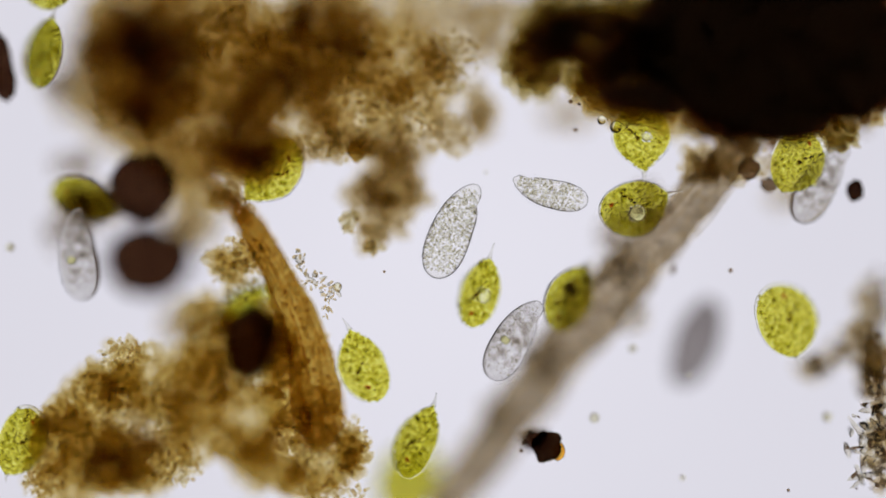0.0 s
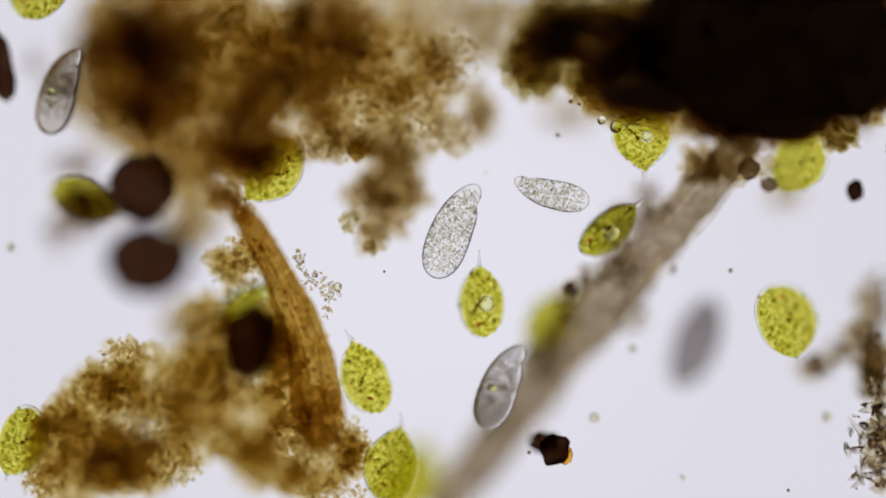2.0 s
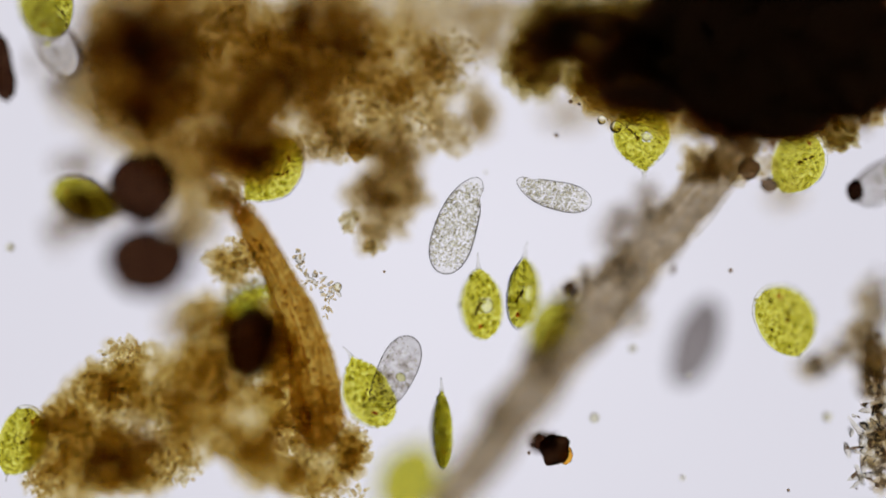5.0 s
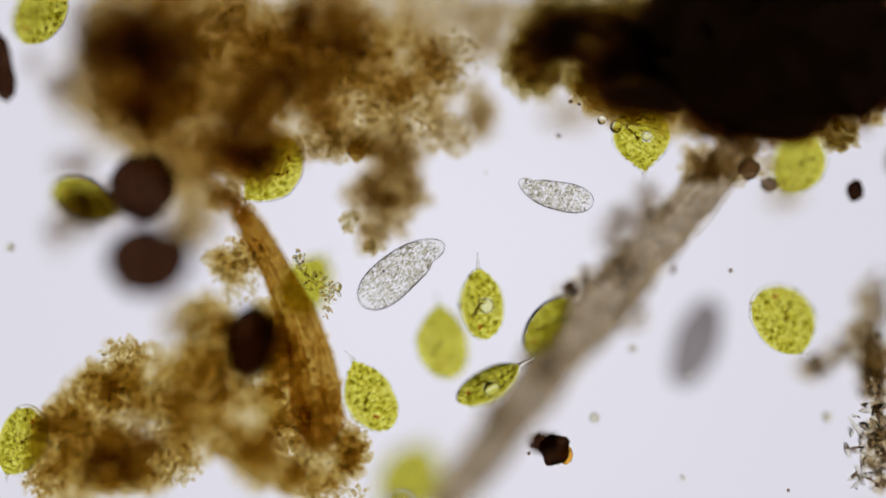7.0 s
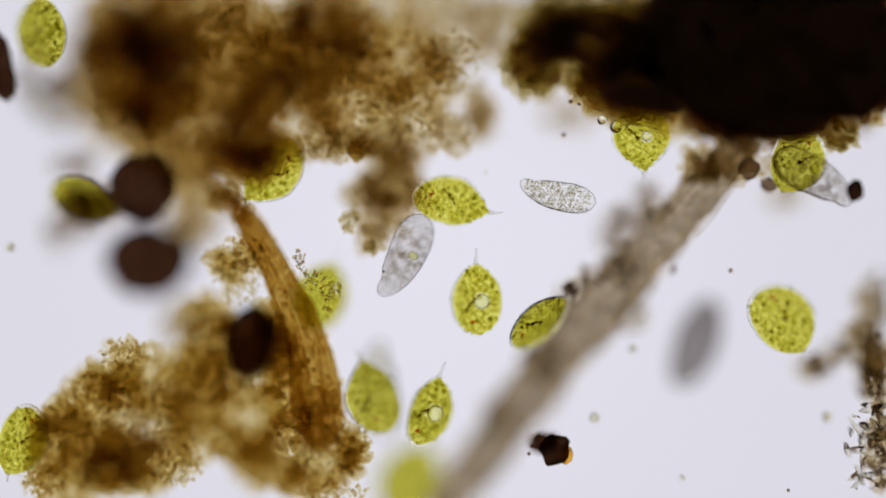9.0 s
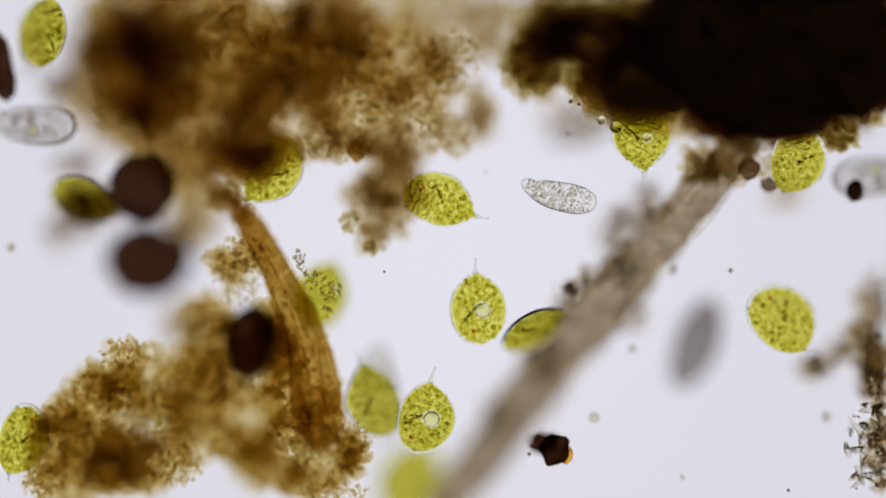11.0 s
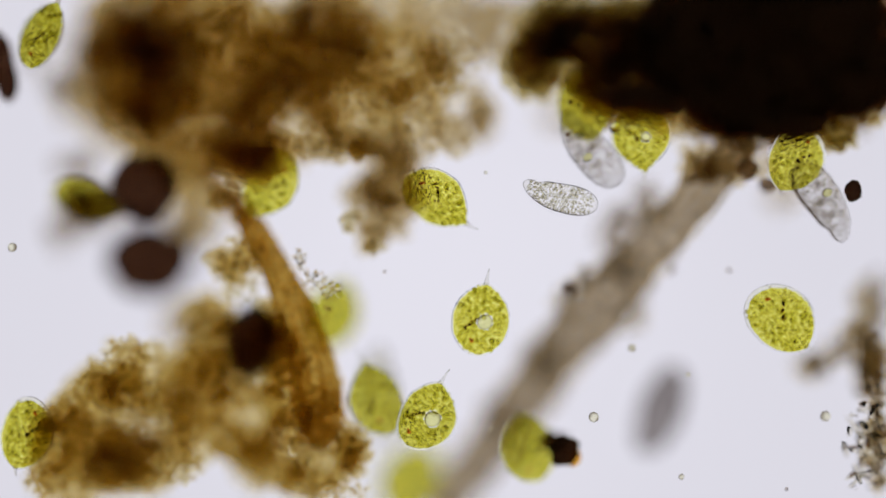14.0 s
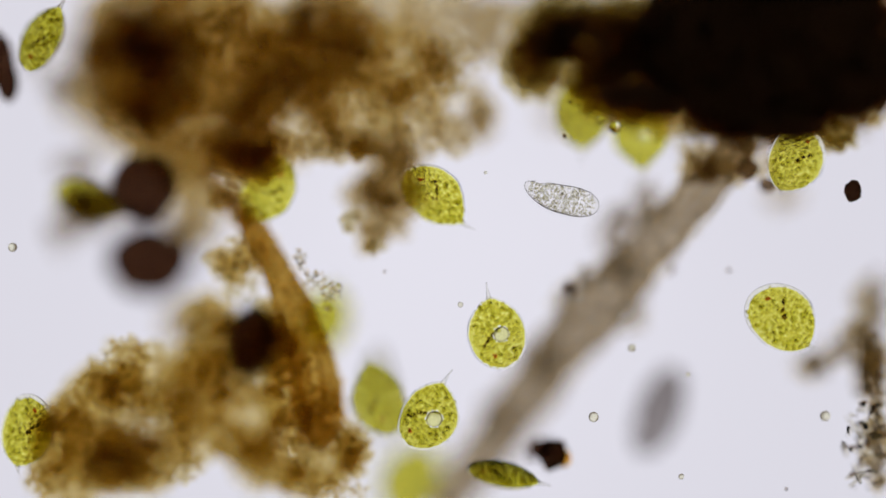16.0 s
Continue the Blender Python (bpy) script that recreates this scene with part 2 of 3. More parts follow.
def fibre(name, label, material, line, radii, seed, fibrils, crust, rough=0.15, strands=None):
    """A bundle: a core, thin fibrils along it and a crust of fine grains."""
    rnd = random.Random(seed)
    home = at(*line[0])
    ob = thing(name, label, "plant fibre", place=home)
    part("core", tube([at(*p) - home for p in line], [r / 1000 for r in radii], 24, rough, seed), material, ob)
    for i in range(fibrils):
        f = -0.95 + 1.9 * (i + 0.5) / fibrils
        pts = []
        for (x, y, z), r, (x2, y2, z2) in zip(line, radii, line[1:] + [line[-1]]):
            dx, dy = (x2 - x, y2 - y) if (x2, y2) != (x, y) else (line[-1][0] - line[-2][0], line[-1][1] - line[-2][1])
            n = math.hypot(dx, dy)
            g = f + rnd.uniform(-0.12, 0.12)
            pts.append(at(x - dy / n * r * g, y + dx / n * r * g, z + rnd.uniform(-0.4, 0.9) * r) - home)
        part("fibril", tube(pts, [max(r * rnd.uniform(0.03, 0.09), 1.5) / 1000 for r in radii], 8, 0.3, seed + i), strands or FIBRIL, ob)
    grit = [blob_mesh(seed * 10 + 70 + i, strands or FIBRIL, 0.5, 0.2, 1) for i in range(6)]
    bits = []
    for i in range(crust):
        k = rnd.randrange(len(line) - 1)
        u = rnd.random()
        (x, y, z), (x2, y2, z2) = line[k], line[k + 1]
        r = radii[k] * (1 - u) + radii[k + 1] * u
        n = math.hypot(x2 - x, y2 - y)
        g = rnd.uniform(-1.06, 1.06)
        c = at(x + (x2 - x) * u - (y2 - y) / n * r * g, y + (y2 - y) * u + (x2 - x) / n * r * g,
               z + (z2 - z) * u + math.sqrt(max(0.0, 1.13 - g * g)) * r * rnd.choice((-0.4, 0.4)))
        q = rnd.uniform(1.5, 4.5) / 1000
        bits.append((rnd.choice(grit), Matrix.LocRotScale(c - home, Euler((rnd.uniform(0, 6), rnd.uniform(0, 6), 0)), Vector((q, q * 1.4, q)))))
    joined("crust", bits, strands or FIBRIL, ob, "fine granular crust")
    return ob


def bead(label, x, y, z, r, material=None):
    ob = thing("clear_bead", label, "bead", group="clear beads", place=at(x, y, z))
    bm = bmesh.new()
    bmesh.ops.create_icosphere(bm, subdivisions=3, radius=r / 1000)
    part("droplet", bm, material or BEAD, ob)
    return ob


# ---- living cells ----
def leaf_width(u, taper):
    return (1 - abs(u) ** 2.3) ** 0.55 if u < 0 else max(0.0, 1 - u ** 2.0) ** taper


def green_cell(seed, material, taper, label, wide=0.052, tail=0.030, rim=0.94, shift=0.0, half=0.066, grain=0.006):
    """A flat leaf-shaped green flagellate with a pointed tail along +x, lying in the plane."""
    rnd = random.Random(seed)
    ob = thing("green_flagellate", label, "green cell", group="green flagellates")
    thick = 0.0165
    us = [-math.cos(math.pi * i / 32) for i in range(33)]
    us[0], us[-1] = -0.997, 0.99
    bow = 0.008 * math.sin(seed)

    def skin(u, a, k=1.0, flat=1.0):
        w = leaf_width(u, taper)
        y = wide * w * math.cos(a)
        z = thick * flat * leaf_width(u, 1.0) * math.sin(a) * (1 + 0.22 * math.cos(2 * a + 0.8))
        lump = 1 + 0.03 * noise.noise(Vector((u * 3 + seed, math.cos(a) * 2, math.sin(a) * 2))) + 0.012 * noise.noise(Vector((u * 11 + seed, math.cos(a) * 7, math.sin(a) * 7)))
        return Vector((half * u * k, y * lump * k + bow * (1 - u * u), z * lump * k))

    body = part("pellicle", lathe(us, 40, skin), SKIN, ob)
    fine = [-math.cos(math.pi * (i + 0.04) / 64.08) for i in range(65)]
    plasm = lathe(fine, 80, lambda u, a: skin(u, a, rim, 0.62) + Vector((shift + 0.0016 * noise.noise(Vector((u * 9, math.cos(a) * 6, seed))), 0, 0)))
    side = 1 if seed % 2 else -1
    store = Vector((rnd.uniform(-0.006, 0.002), -0.008 * side + bow, 0.001))
    pores = [(store, grain + 0.001), (Vector((-0.050, 0.006 * side, 0)), 0.0045)]
    bmesh.ops.delete(plasm, geom=[v for v in plasm.verts if (v.co.xy - store.xy).length < 0.9 * grain and grain > 0.008], context="VERTS")
    part("plasm", plasm, material, ob, "yellow-green cell plasm")
    seeds = [Vector((rnd.uniform(-0.03, 0.03), rnd.uniform(-0.02, 0.02) + bow, 0.001)) for i in range(5)]
    pores += [(p, 0.0040) for p in seeds]
    bm = bmesh.new()
    count = 430
    for i in range(count):
        q = math.sqrt((i + 0.5) / count)
        q = max(0.0, min(1.0, q + rnd.uniform(-0.05, 0.05)))
        a = i * 2.39996 + rnd.uniform(-0.5, 0.5)
        u = 0.89 * q * math.cos(a) - 0.02
        r = rnd.uniform(0.0026, 0.0050)
        p = Vector((half * u + shift, wide * leaf_width(u, taper) * 0.84 * q * math.sin(a) / math.sqrt(max(0.05, 1 - (q * math.cos(a)) ** 2)) + bow * (1 - u * u), rnd.uniform(-0.0055, 0.0055)))
        edge = rim * wide * leaf_width(max(-0.99, min(0.99, p.x / half)), taper)
        if abs(p.y - bow * (1 - u * u)) + 0.8 * r > edge or any((p.xy - c.xy).length < d for c, d in pores):
            continue
        add_blob(bm, p, (r, r * rnd.uniform(0.75, 1.1), r * 0.6), rnd, level=2, rough=0.04)
    tagged(part("chloroplast", bm, PLAST, ob, "grass-green chloroplast discs"), kind="stuff")
    spine = lathe([0, 0.2, 0.4, 0.6, 0.8, 1.0], 10, lambda u, a: Vector((half * 0.92 + tail * u, (0.0038 * (1 - u) ** 1.8 + 0.0012) * math.cos(a) + 0.006 * u * u * math.sin(seed * 2.0),
                                                                        (0.0038 * (1 - u) ** 1.8 + 0.0012) * math.sin(a))))
    part("tail", spine, SPINE, body, "thin clear tail spine")
    bm = bmesh.new()
    add_blob(bm, store, (grain, grain * 0.96, grain * 0.9), rnd, level=3, rough=0.0)
    part("storage_grain", bm, STARCH, ob, "pale round storage grain")
    for p in seeds:
        bm = bmesh.new()
        r = rnd.uniform(0.003, 0.0048)
        add_blob(bm, p, (r, r * rnd.uniform(0.7, 1), r), rnd, level=2, rough=0.03)
        part("storage_grain", bm, STARCH, ob, "pale round storage grain")
    bm = bmesh.new()
    add_blob(bm, (-0.050, 0.006 * side, 0.001), (0.0055, 0.0042, 0.003), rnd, level=2, rough=0.05)
    part("reservoir", bm, SKIN, ob, "clear reservoir at the blunt end")
    bm = bmesh.new()
    add_blob(bm, (-0.040, 0.012 * side, 0.002), (0.0052, 0.0036, 0.003), rnd, level=2, rough=0.2)
    add_blob(bm, (-0.037, 0.015 * side, 0.002), (0.0034, 0.0022, 0.002), rnd, level=2, rough=0.2)
    part("eyespot", bm, RED, ob, "small orange-red eyespot")
    bm = bmesh.new()
    for i in range(6):
        add_blob(bm, (-0.018 + 0.004 * i + rnd.uniform(-0.002, 0.002), (0.027 - 0.004 * i) * side + rnd.uniform(-0.002, 0.002), 0.003), (rnd.uniform(0.003, 0.0055), 0.0034, 0.002), rnd, level=2, rough=0.2)
    part("inclusion", bm, UMBRA, ob, "dark brown streak inside the cell")
    return ob


def ciliate(seed, label, material, granules, plasm, vacuoles, half, wide):
    """A slipper-shaped ciliate full of granules; its narrow bent end lies along +x."""
    rnd = random.Random(seed)
    ob = thing("ciliate", label, "ciliate", group="ciliates")
    wide = 0.90 * wide
    thick = 0.7 * wide
    us = [-math.cos(math.pi * i / 40) for i in range(41)]
    us[0], us[-1] = -0.998, 0.998

    def skin(u, a, k=1.0):
        w = (1 - abs(u) ** 2.5) ** 0.5 * (1 - 0.20 * u)
        bend = -0.012 * max(0.0, u) ** 2
        dent = 1 - 0.20 * math.exp(-((u - 0.62) / 0.14) ** 2) * max(0.0, -math.cos(a))
        lump = 1 + 0.015 * noise.noise(Vector((u * 6 + seed, math.cos(a) * 3, math.sin(a) * 3)))
        return Vector((half * u * k, wide * w * math.cos(a) * k * dent * lump + bend, thick * w * math.sin(a) * k * lump))

    def strewn(n, low, high, name, stuff, note):
        """Granules in a loose layer through the cell's middle."""
        bm = bmesh.new()
        for i in range(n):
            q = math.sqrt((i + rnd.random()) / n)
            a = i * 2.39996 + rnd.uniform(-0.6, 0.6)
            u = 0.93 * q * math.cos(a)
            across = max(-1.0, min(1.0, q * math.sin(a) / math.sqrt(max(0.02, 1 - (q * math.cos(a)) ** 2))))
            p = skin(u, math.acos(across), 0.92)
            r = rnd.uniform(low, high)
            p.z = rnd.uniform(-0.006, 0.006)
            add_blob(bm, p, (r, r * rnd.uniform(0.7, 1.2), r), rnd, level=1 if r < 0.002 else 2, rough=0.1)
        tagged(part(name, bm, stuff, ob, note), kind="stuff")

    body = part("pellicle", lathe(us, 36, skin), material, ob)
    strewn(granules, 0.0012, 0.0024, "granule", GRAIN, "fine clear food granules")
    strewn(granules // 3, 0.0009, 0.0020, "dark_granule", DUSK, "fine grey-brown food granules")
    holes = [skin(rnd.uniform(-0.7, 0.5), rnd.uniform(0, 6.28), 0.35) for i in range(5)]
    bm = bmesh.new()
    for i in range(plasm):
        u = rnd.uniform(-0.9, 0.9)
        r = rnd.uniform(0.004, 0.009)
        p = skin(u, rnd.uniform(0, 6.28), 0.85 * rnd.random() ** 0.5)
        if min((p.xy - h.xy).length for h in holes) > 0.010:
            add_blob(bm, p, (r, r, r * 0.7), rnd, level=2, rough=0.06)
    if plasm:
        tagged(part("plasm", bm, PLASM, ob, "cloudy grey cell plasm"), kind="stuff")
    else:
        bm.free()
    for i in range(vacuoles):
        r = rnd.uniform(0.007, 0.011)
        bm = bmesh.new()
        add_blob(bm, skin(-0.6 + 1.1 * (i + rnd.random()) / vacuoles, rnd.uniform(0, 6.28), 0.4), (r, r * rnd.uniform(0.7, 1), r * 0.8), rnd, level=2, rough=0.02)
        part("vacuole", bm, PLASM if plasm == 0 else STARCH, ob, "clear round vacuole")
    bm = bmesh.new()
    for i in range(120):
        u = rnd.uniform(-0.97, 0.97)
        a = rnd.choice((0, math.pi)) + rnd.uniform(-0.5, 0.5)
        p = skin(u, a)
        tip = p + Vector((rnd.uniform(-0.003, 0.003), 0.005 * math.cos(a), 0.003 * math.sin(a)))
        w = Vector((0.0004, 0, 0))
        v = [bm.verts.new(c) for c in (p - w, p + w, tip, p + Vector((0, 0, 0.0007)))]
        bm.faces.new((v[0], v[1], v[2]))
        bm.faces.new((v[1], v[3], v[2]))
        bm.faces.new((v[3], v[0], v[2]))
    tagged(part("cilium", bm, PLASM, body, "short clear cilia"), kind="stuff")
    return ob


def lie(x, y, z, heading, roll=0.0, pitch=0.0):
    """The pose of a cell: its tail's heading in the plane, its roll about its length, the pitch of its tail upwards."""
    return Matrix.Translation(at(x, y, z)) @ Euler((0, 0, radians(heading))).to_matrix().to_4x4() @ \
        Euler((0, radians(-pitch), 0)).to_matrix().to_4x4() @ Euler((radians(roll), 0, 0)).to_matrix().to_4x4()


setting()

floc("detritus_mass", "large opaque black-brown mass of humus", "detritus", BLACK,
     [(1290, 60, 150, 110, -110, 60), (1370, 130, 170, 100, -90, 60), (1510, 75, 95, 115, -90, 60), (1420, 15, 140, 60, -120, 40), (1325, 192, 120, 45, -80, 30), (1500, 140, 90, 45, -90, 30), (1200, 120, 70, 60, -120, 40)],
     38, 640, 3, grains=300, grain_size=7)
floc("detritus_lobe", "dark olive-brown ragged lobe of a humus mass", "detritus", PEAT,
     [(948, 112, 60, 58, -45, 25), (990, 40, 75, 60, -120, 50), (975, 60, 50, 50, -90, 30), (1070, 70, 90, 85, -120, 50), (1060, 140, 55, 35, -40, 30), (1150, 120, 90, 80, -120, 50), (1160, 30, 90, 60, -130, 50), (1130, 188, 70, 26, -45, 20), (1400, 222, 75, 26, -45, 20)], 26, 670, 20, grains=400, grain_size=5)
floc("detritus_core", "dense dark core of a humus lobe", "detritus", BLACK,
     [(955, 115, 48, 48, -45, 20), (1020, 75, 50, 55, -70, 25), (1060, 110, 45, 45, -80, 30), (1135, 75, 85, 70, -130, 30)], 24, 46, 21)
floc("detritus_veil", "thin mottled veil of fine brown debris", "detritus", OCHRE,
     [(330, 150, 150, 120, -45, 30), (560, 120, 190, 110, -40, 30), (720, 130, 100, 80, -35, 25), (420, 60, 140, 60, -50, 30)], 11, 760, 23, grains=500, grain_size=4)
floc("detritus_fringe", "granular brown fringe of a humus mass", "detritus", OCHRE,
     [(1060, 160, 50, 35, -20, 20), (1130, 195, 90, 30, -50, 20), (1480, 210, 90, 22, -30, 20), (1290, 225, 140, 25, -60, 20)],
     18, 180, 4, grains=600, grain_material=UMBER, grain_size=5)
floc("detritus_floc", "large fluffy brown floc of decayed matter", "detritus", UMBER,
     [(225, 95, 78, 130, -150, 60), (265, 245, 60, 55, -140, 40), (440, 70, 130, 80, -140, 70), (300, 200, 70, 60, -150, 60), (420, 180, 100, 70, -130, 60), (270, 190, 60, 50, -130, 40), (340, 290, 60, 45, -120, 40),
      (225, 120, 60, 120, -190, 50), (170, 60, 30, 80, -190, 40), (305, 50, 60, 70, -150, 40), (340, 130, 45, 38, -150, 30), (185, 190, 32, 70, -180, 30), (440, 262, 100, 40, -100, 40), (425, 262, 58, 34, 80, 20), (415, 275, 50, 36, 70, 15), (440, 288, 46, 30, 55, 12), (482, 256, 46, 18, 42, 8), (395, 345, 26, 16, -30, 8),
      (345, 332, 42, 42, -150, 30), (340, -25, 150, 30, -140, 40)], 30, 750, 5, grains=600, grain_size=6)
floc("detritus_floc", "fluffy yellow-brown floc joined to a darker mass", "detritus", UMBER,
     [(570, 80, 120, 95, -120, 70), (580, 166, 130, 52, -110, 60), (600, 45, 90, 60, -130, 40), (450, 205, 65, 45, -110, 40), (600, 222, 70, 26, -90, 20), (722, 160, 92, 86, -110, 50), (730, 50, 70, 50, -140, 50), (690, -25, 170, 30, -140, 40)], 30, 345, 24, grains=400, grain_size=6)
floc("detritus_core", "dense dark core within the brown floc", "detritus", BLACK,
     [(285, 110, 55, 60, -170, 30), (290, 85, 62, 80, -160, 30), (240, 60, 50, 60, -165, 30), (500, 150, 65, 35, -150, 30), (560, 20, 60, 30, -160, 30), (410, 215, 50, 30, -150, 20)], 24, 60, 6)
floc("detritus_fringe", "loose yellow-brown grains along the floc's edge", "detritus", BROWN,
     [(590, 255, 75, 30, -25, 20), (790, 240, 40, 35, -40, 20), (690, 250, 60, 30, -60, 30), (610, 90, 50, 45, -40, 30), (390, 30, 40, 25, -20, 20)],
     20, 95, 8, grains=420, grain_material=OCHRE, grain_size=5)
floc("detritus_clump", "small ragged brown clump of debris", "detritus", BROWN,
     [(690, 325, 58, 45, -80, 25), (680, 385, 48, 45, -60, 20), (640, 345, 34, 34, -70, 20), (730, 350, 24, 38, -60, 20), (655, 420, 26, 26, -40, 15), (705, 285, 45, 28, -90, 20), (690, 335, 60, 60, -95, 20), (700, 268, 60, 22, -90, 20)], 20, 185, 7, grains=90, grain_size=5)
floc("detritus_veil", "thin pale grey-brown veil between two humus masses", "detritus", BROWN,
     [(820, 45, 75, 60, -150, 25), (855, 20, 60, 40, -160, 25), (790, 110, 45, 45, -120, 20), (850, 95, 28, 30, -110, 20), (640, 264, 90, 18, -70, 20), (900, 55, 40, 60, -120, 20), (858, 225, 16, 32, -120, 10), (865, 190, 14, 22, -100, 10)],
     17, 150, 29, grains=160, grain_material=OCHRE, grain_size=5)
floc("detritus_clump", "few clear and dark granules at the tip of a clump", "detritus", PEAT,
     [(618, 392, 16, 22, -20, 8), (662, 438, 20, 12, -15, 8)], 9, 22, 16, grains=16, grain_material=CRYSTAL, grain_size=6)
floc("detritus_heap", "granular brown heap of decayed matter", "detritus", OCHRE,
     [(295, 690, 80, 50, -70, 40), (250, 815, 92, 40, -60, 25), (235, 855, 70, 26, -60, 25), (220, 690, 45, 45, -30, 25), (145, 770, 90, 58, -50, 40), (90, 790, 36, 60, -35, 20), (200, 808, 76, 66, -70, 40), (120, 850, 80, 50, -60, 40), (235, 628, 50, 26, -32, 16), (195, 668, 55, 30, -38, 16), (155, 705, 60, 32, -35, 16), (110, 745, 55, 32, -32, 16), (350, 770, 70, 38, -60, 20), (350, 725, 130, 50, -120, 40), (340, 640, 70, 30, -90, 30)],
     24, 470, 9, grains=800, grain_size=6)
floc("detritus_heap", "loose brown heap of decayed matter around a strand", "detritus", OCHRE,
     [(405, 640, 85, 85, -60, 45), (410, 468, 40, 38, -50, 30), (445, 792, 62, 36, -80, 25), (368, 560, 42, 45, -80, 35), (560, 840, 60, 50, -70, 40), (450, 805, 45, 65, -100, 30), (505, 840, 36, 40, -70, 25), (620, 800, 28, 45, -20, 20), (402, 350, 32, 22, -22, 8), (428, 376, 18, 16, -18, 6), (485, 720, 35, 50, -60, 30), (492, 640, 30, 70, -20, 12), (470, 560, 18, 34, -25, 10),
      (485, 610, 32, 50, -50, 25), (470, 570, 14, 25, -50, 20)], 24, 325, 19, grains=700, grain_size=6)
floc("detritus_core", "dense dark core within the brown heap", "detritus", BLACK,
     [(185, 825, 60, 35, -110, 20), (260, 790, 50, 26, -110, 20)], 24, 8, 10)
floc("detritus_fringe", "crisp clear and amber grains along the heap's edge", "detritus", CRYSTAL,
     [(220, 625, 45, 25, -8, 12), (170, 690, 45, 30, -10, 12), (110, 740, 45, 30, -10, 15), (430, 450, 45, 35, -15, 15), (620, 790, 35, 50, -10, 15), (300, 820, 60, 40, -20, 20), (590, 870, 60, 20, -10, 15), (80, 850, 40, 30, -10, 15)],
     6, 130, 12, grains=700, grain_material=OCHRE, grain_size=5, stretch=1.6)
floc("detritus_speckle", "sharp brown and clear specks scattered on a brown heap", "detritus", PEAT,
     [(200, 680, 60, 45, -15, 12), (120, 770, 60, 40, -15, 12), (260, 730, 90, 60, -25, 15), (420, 490, 45, 50, -25, 15), (400, 640, 80, 60, -30, 15), (560, 790, 70, 60, -20, 15), (240, 830, 110, 40, -25, 15)],
     7, 480, 25, grains=420, grain_material=CRYSTAL, grain_size=4)
floc("detritus_speckle", "sharp brown and clear specks scattered on a brown floc", "detritus", PEAT,
     [(560, 110, 120, 70, -30, 15), (390, 50, 70, 40, -25, 15), (700, 200, 80, 60, -25, 15), (1050, 150, 50, 35, -15, 12), (600, 255, 70, 25, -15, 10), (180, 150, 20, 90, -30, 10), (800, 110, 50, 60, -25, 12)],
     7, 420, 26, grains=420, grain_material=CRYSTAL, grain_size=4)
# real wisps; the patches near (150, 362) and (165, 366) only darken the shaded cell
floc("detritus_tuft", "pale grey-brown wisps beside the heap, two added to dim a green cell", "detritus", BROWN,
     [(330, 575, 45, 35, -170, 30), (340, 400, 45, 40, -170, 30), (150, 362, 50, 25, -170, 20), (165, 366, 52, 30, -105, 8), (125, 170, 30, 45, -210, 20), (150, 95, 25, 60, -210, 20), (845, 195, 22, 55, -90, 20), (1390, 345, 35, 12, -190, 20), (1005, 205, 50, 18, -210, 20)], 20, 260, 14)
# first three patches imitate grey shade on and around the shaded cell; others are debris
floc("detritus_haze", "faint grey smudges of debris, some standing in for shade around a cell", "detritus", MIST,
     [(130, 292, 42, 26, -150, 20), (130, 398, 45, 22, -150, 20), (160, 362, 58, 34, -60, 15), (100, 420, 20, 30, -170, 15), (1085, 415, 32, 24, -130, 20), (1110, 385, 40, 24, -110, 20), (1145, 348, 26, 22, -85, 15), (60, 110, 12, 30, -160, 10), (105, 150, 28, 26, -120, 15), (1500, 215, 50, 18, -120, 15)],
     17, 190, 30, grains=60, grain_size=5)
floc("detritus_fringe", "dark ragged underside of a humus mass over green cells", "detritus", BLACK,
     [(1118, 168, 60, 18, 55, 8), (1180, 180, 36, 18, 55, 8), (1405, 222, 60, 12, 60, 8)], 15, 80, 31)
floc("detritus_clump", "loose clump of clear crystals and dark specks", "detritus", BROWN,
     [(1555, 790, 24, 90, -20, 15), (1545, 650, 28, 60, -90, 20), (1550, 650, 26, 70, -50, 20), (1540, 540, 30, 50, -110, 20), (1525, 590, 30, 30, -90, 20), (1440, 650, 30, 22, -110, 15), (1500, 620, 35, 20, -130, 15)], 13, 260, 11, grains=110, grain_material=HUSK, grain_size=7)
floc("detritus_clump", "blurred grey-brown column of debris behind crystals", "detritus", GREY,
     [(1552, 545, 26, 62, -120, 15), (1545, 650, 32, 60, -70, 15), (1455, 648, 36, 18, -80, 10), (1500, 622, 36, 16, -90, 10), (1560, 760, 16, 70, -40, 10), (1556, 835, 20, 34, -25, 10)], 12, 48, 33, grains=60, grain_size=5)
floc("crystal_cluster", "cluster of clear angular crystals with dark outlines", "crystals", PLATE,
     [(1535, 790, 38, 85, 0, 12), (1550, 700, 24, 40, 0, 10)], 10, 26, 18, grains=20, grain_material=HUSK, grain_size=4, stretch=2.6)
floc("detritus_clump", "small brown clump at the upper end of a fibre", "detritus", BROWN,
     [(1290, 290, 80, 35, -30, 20), (1240, 290, 40, 35, -35, 15)], 20, 44, 13, grains=110, grain_material=UMBER, grain_size=6)
floc("detritus_clump", "small dark amber clump of debris", "detritus", PEAT,
     [(1485, 243, 32, 24, -15, 12)], 15, 34, 17, grains=40, grain_material=CRYSTAL, grain_size=5)
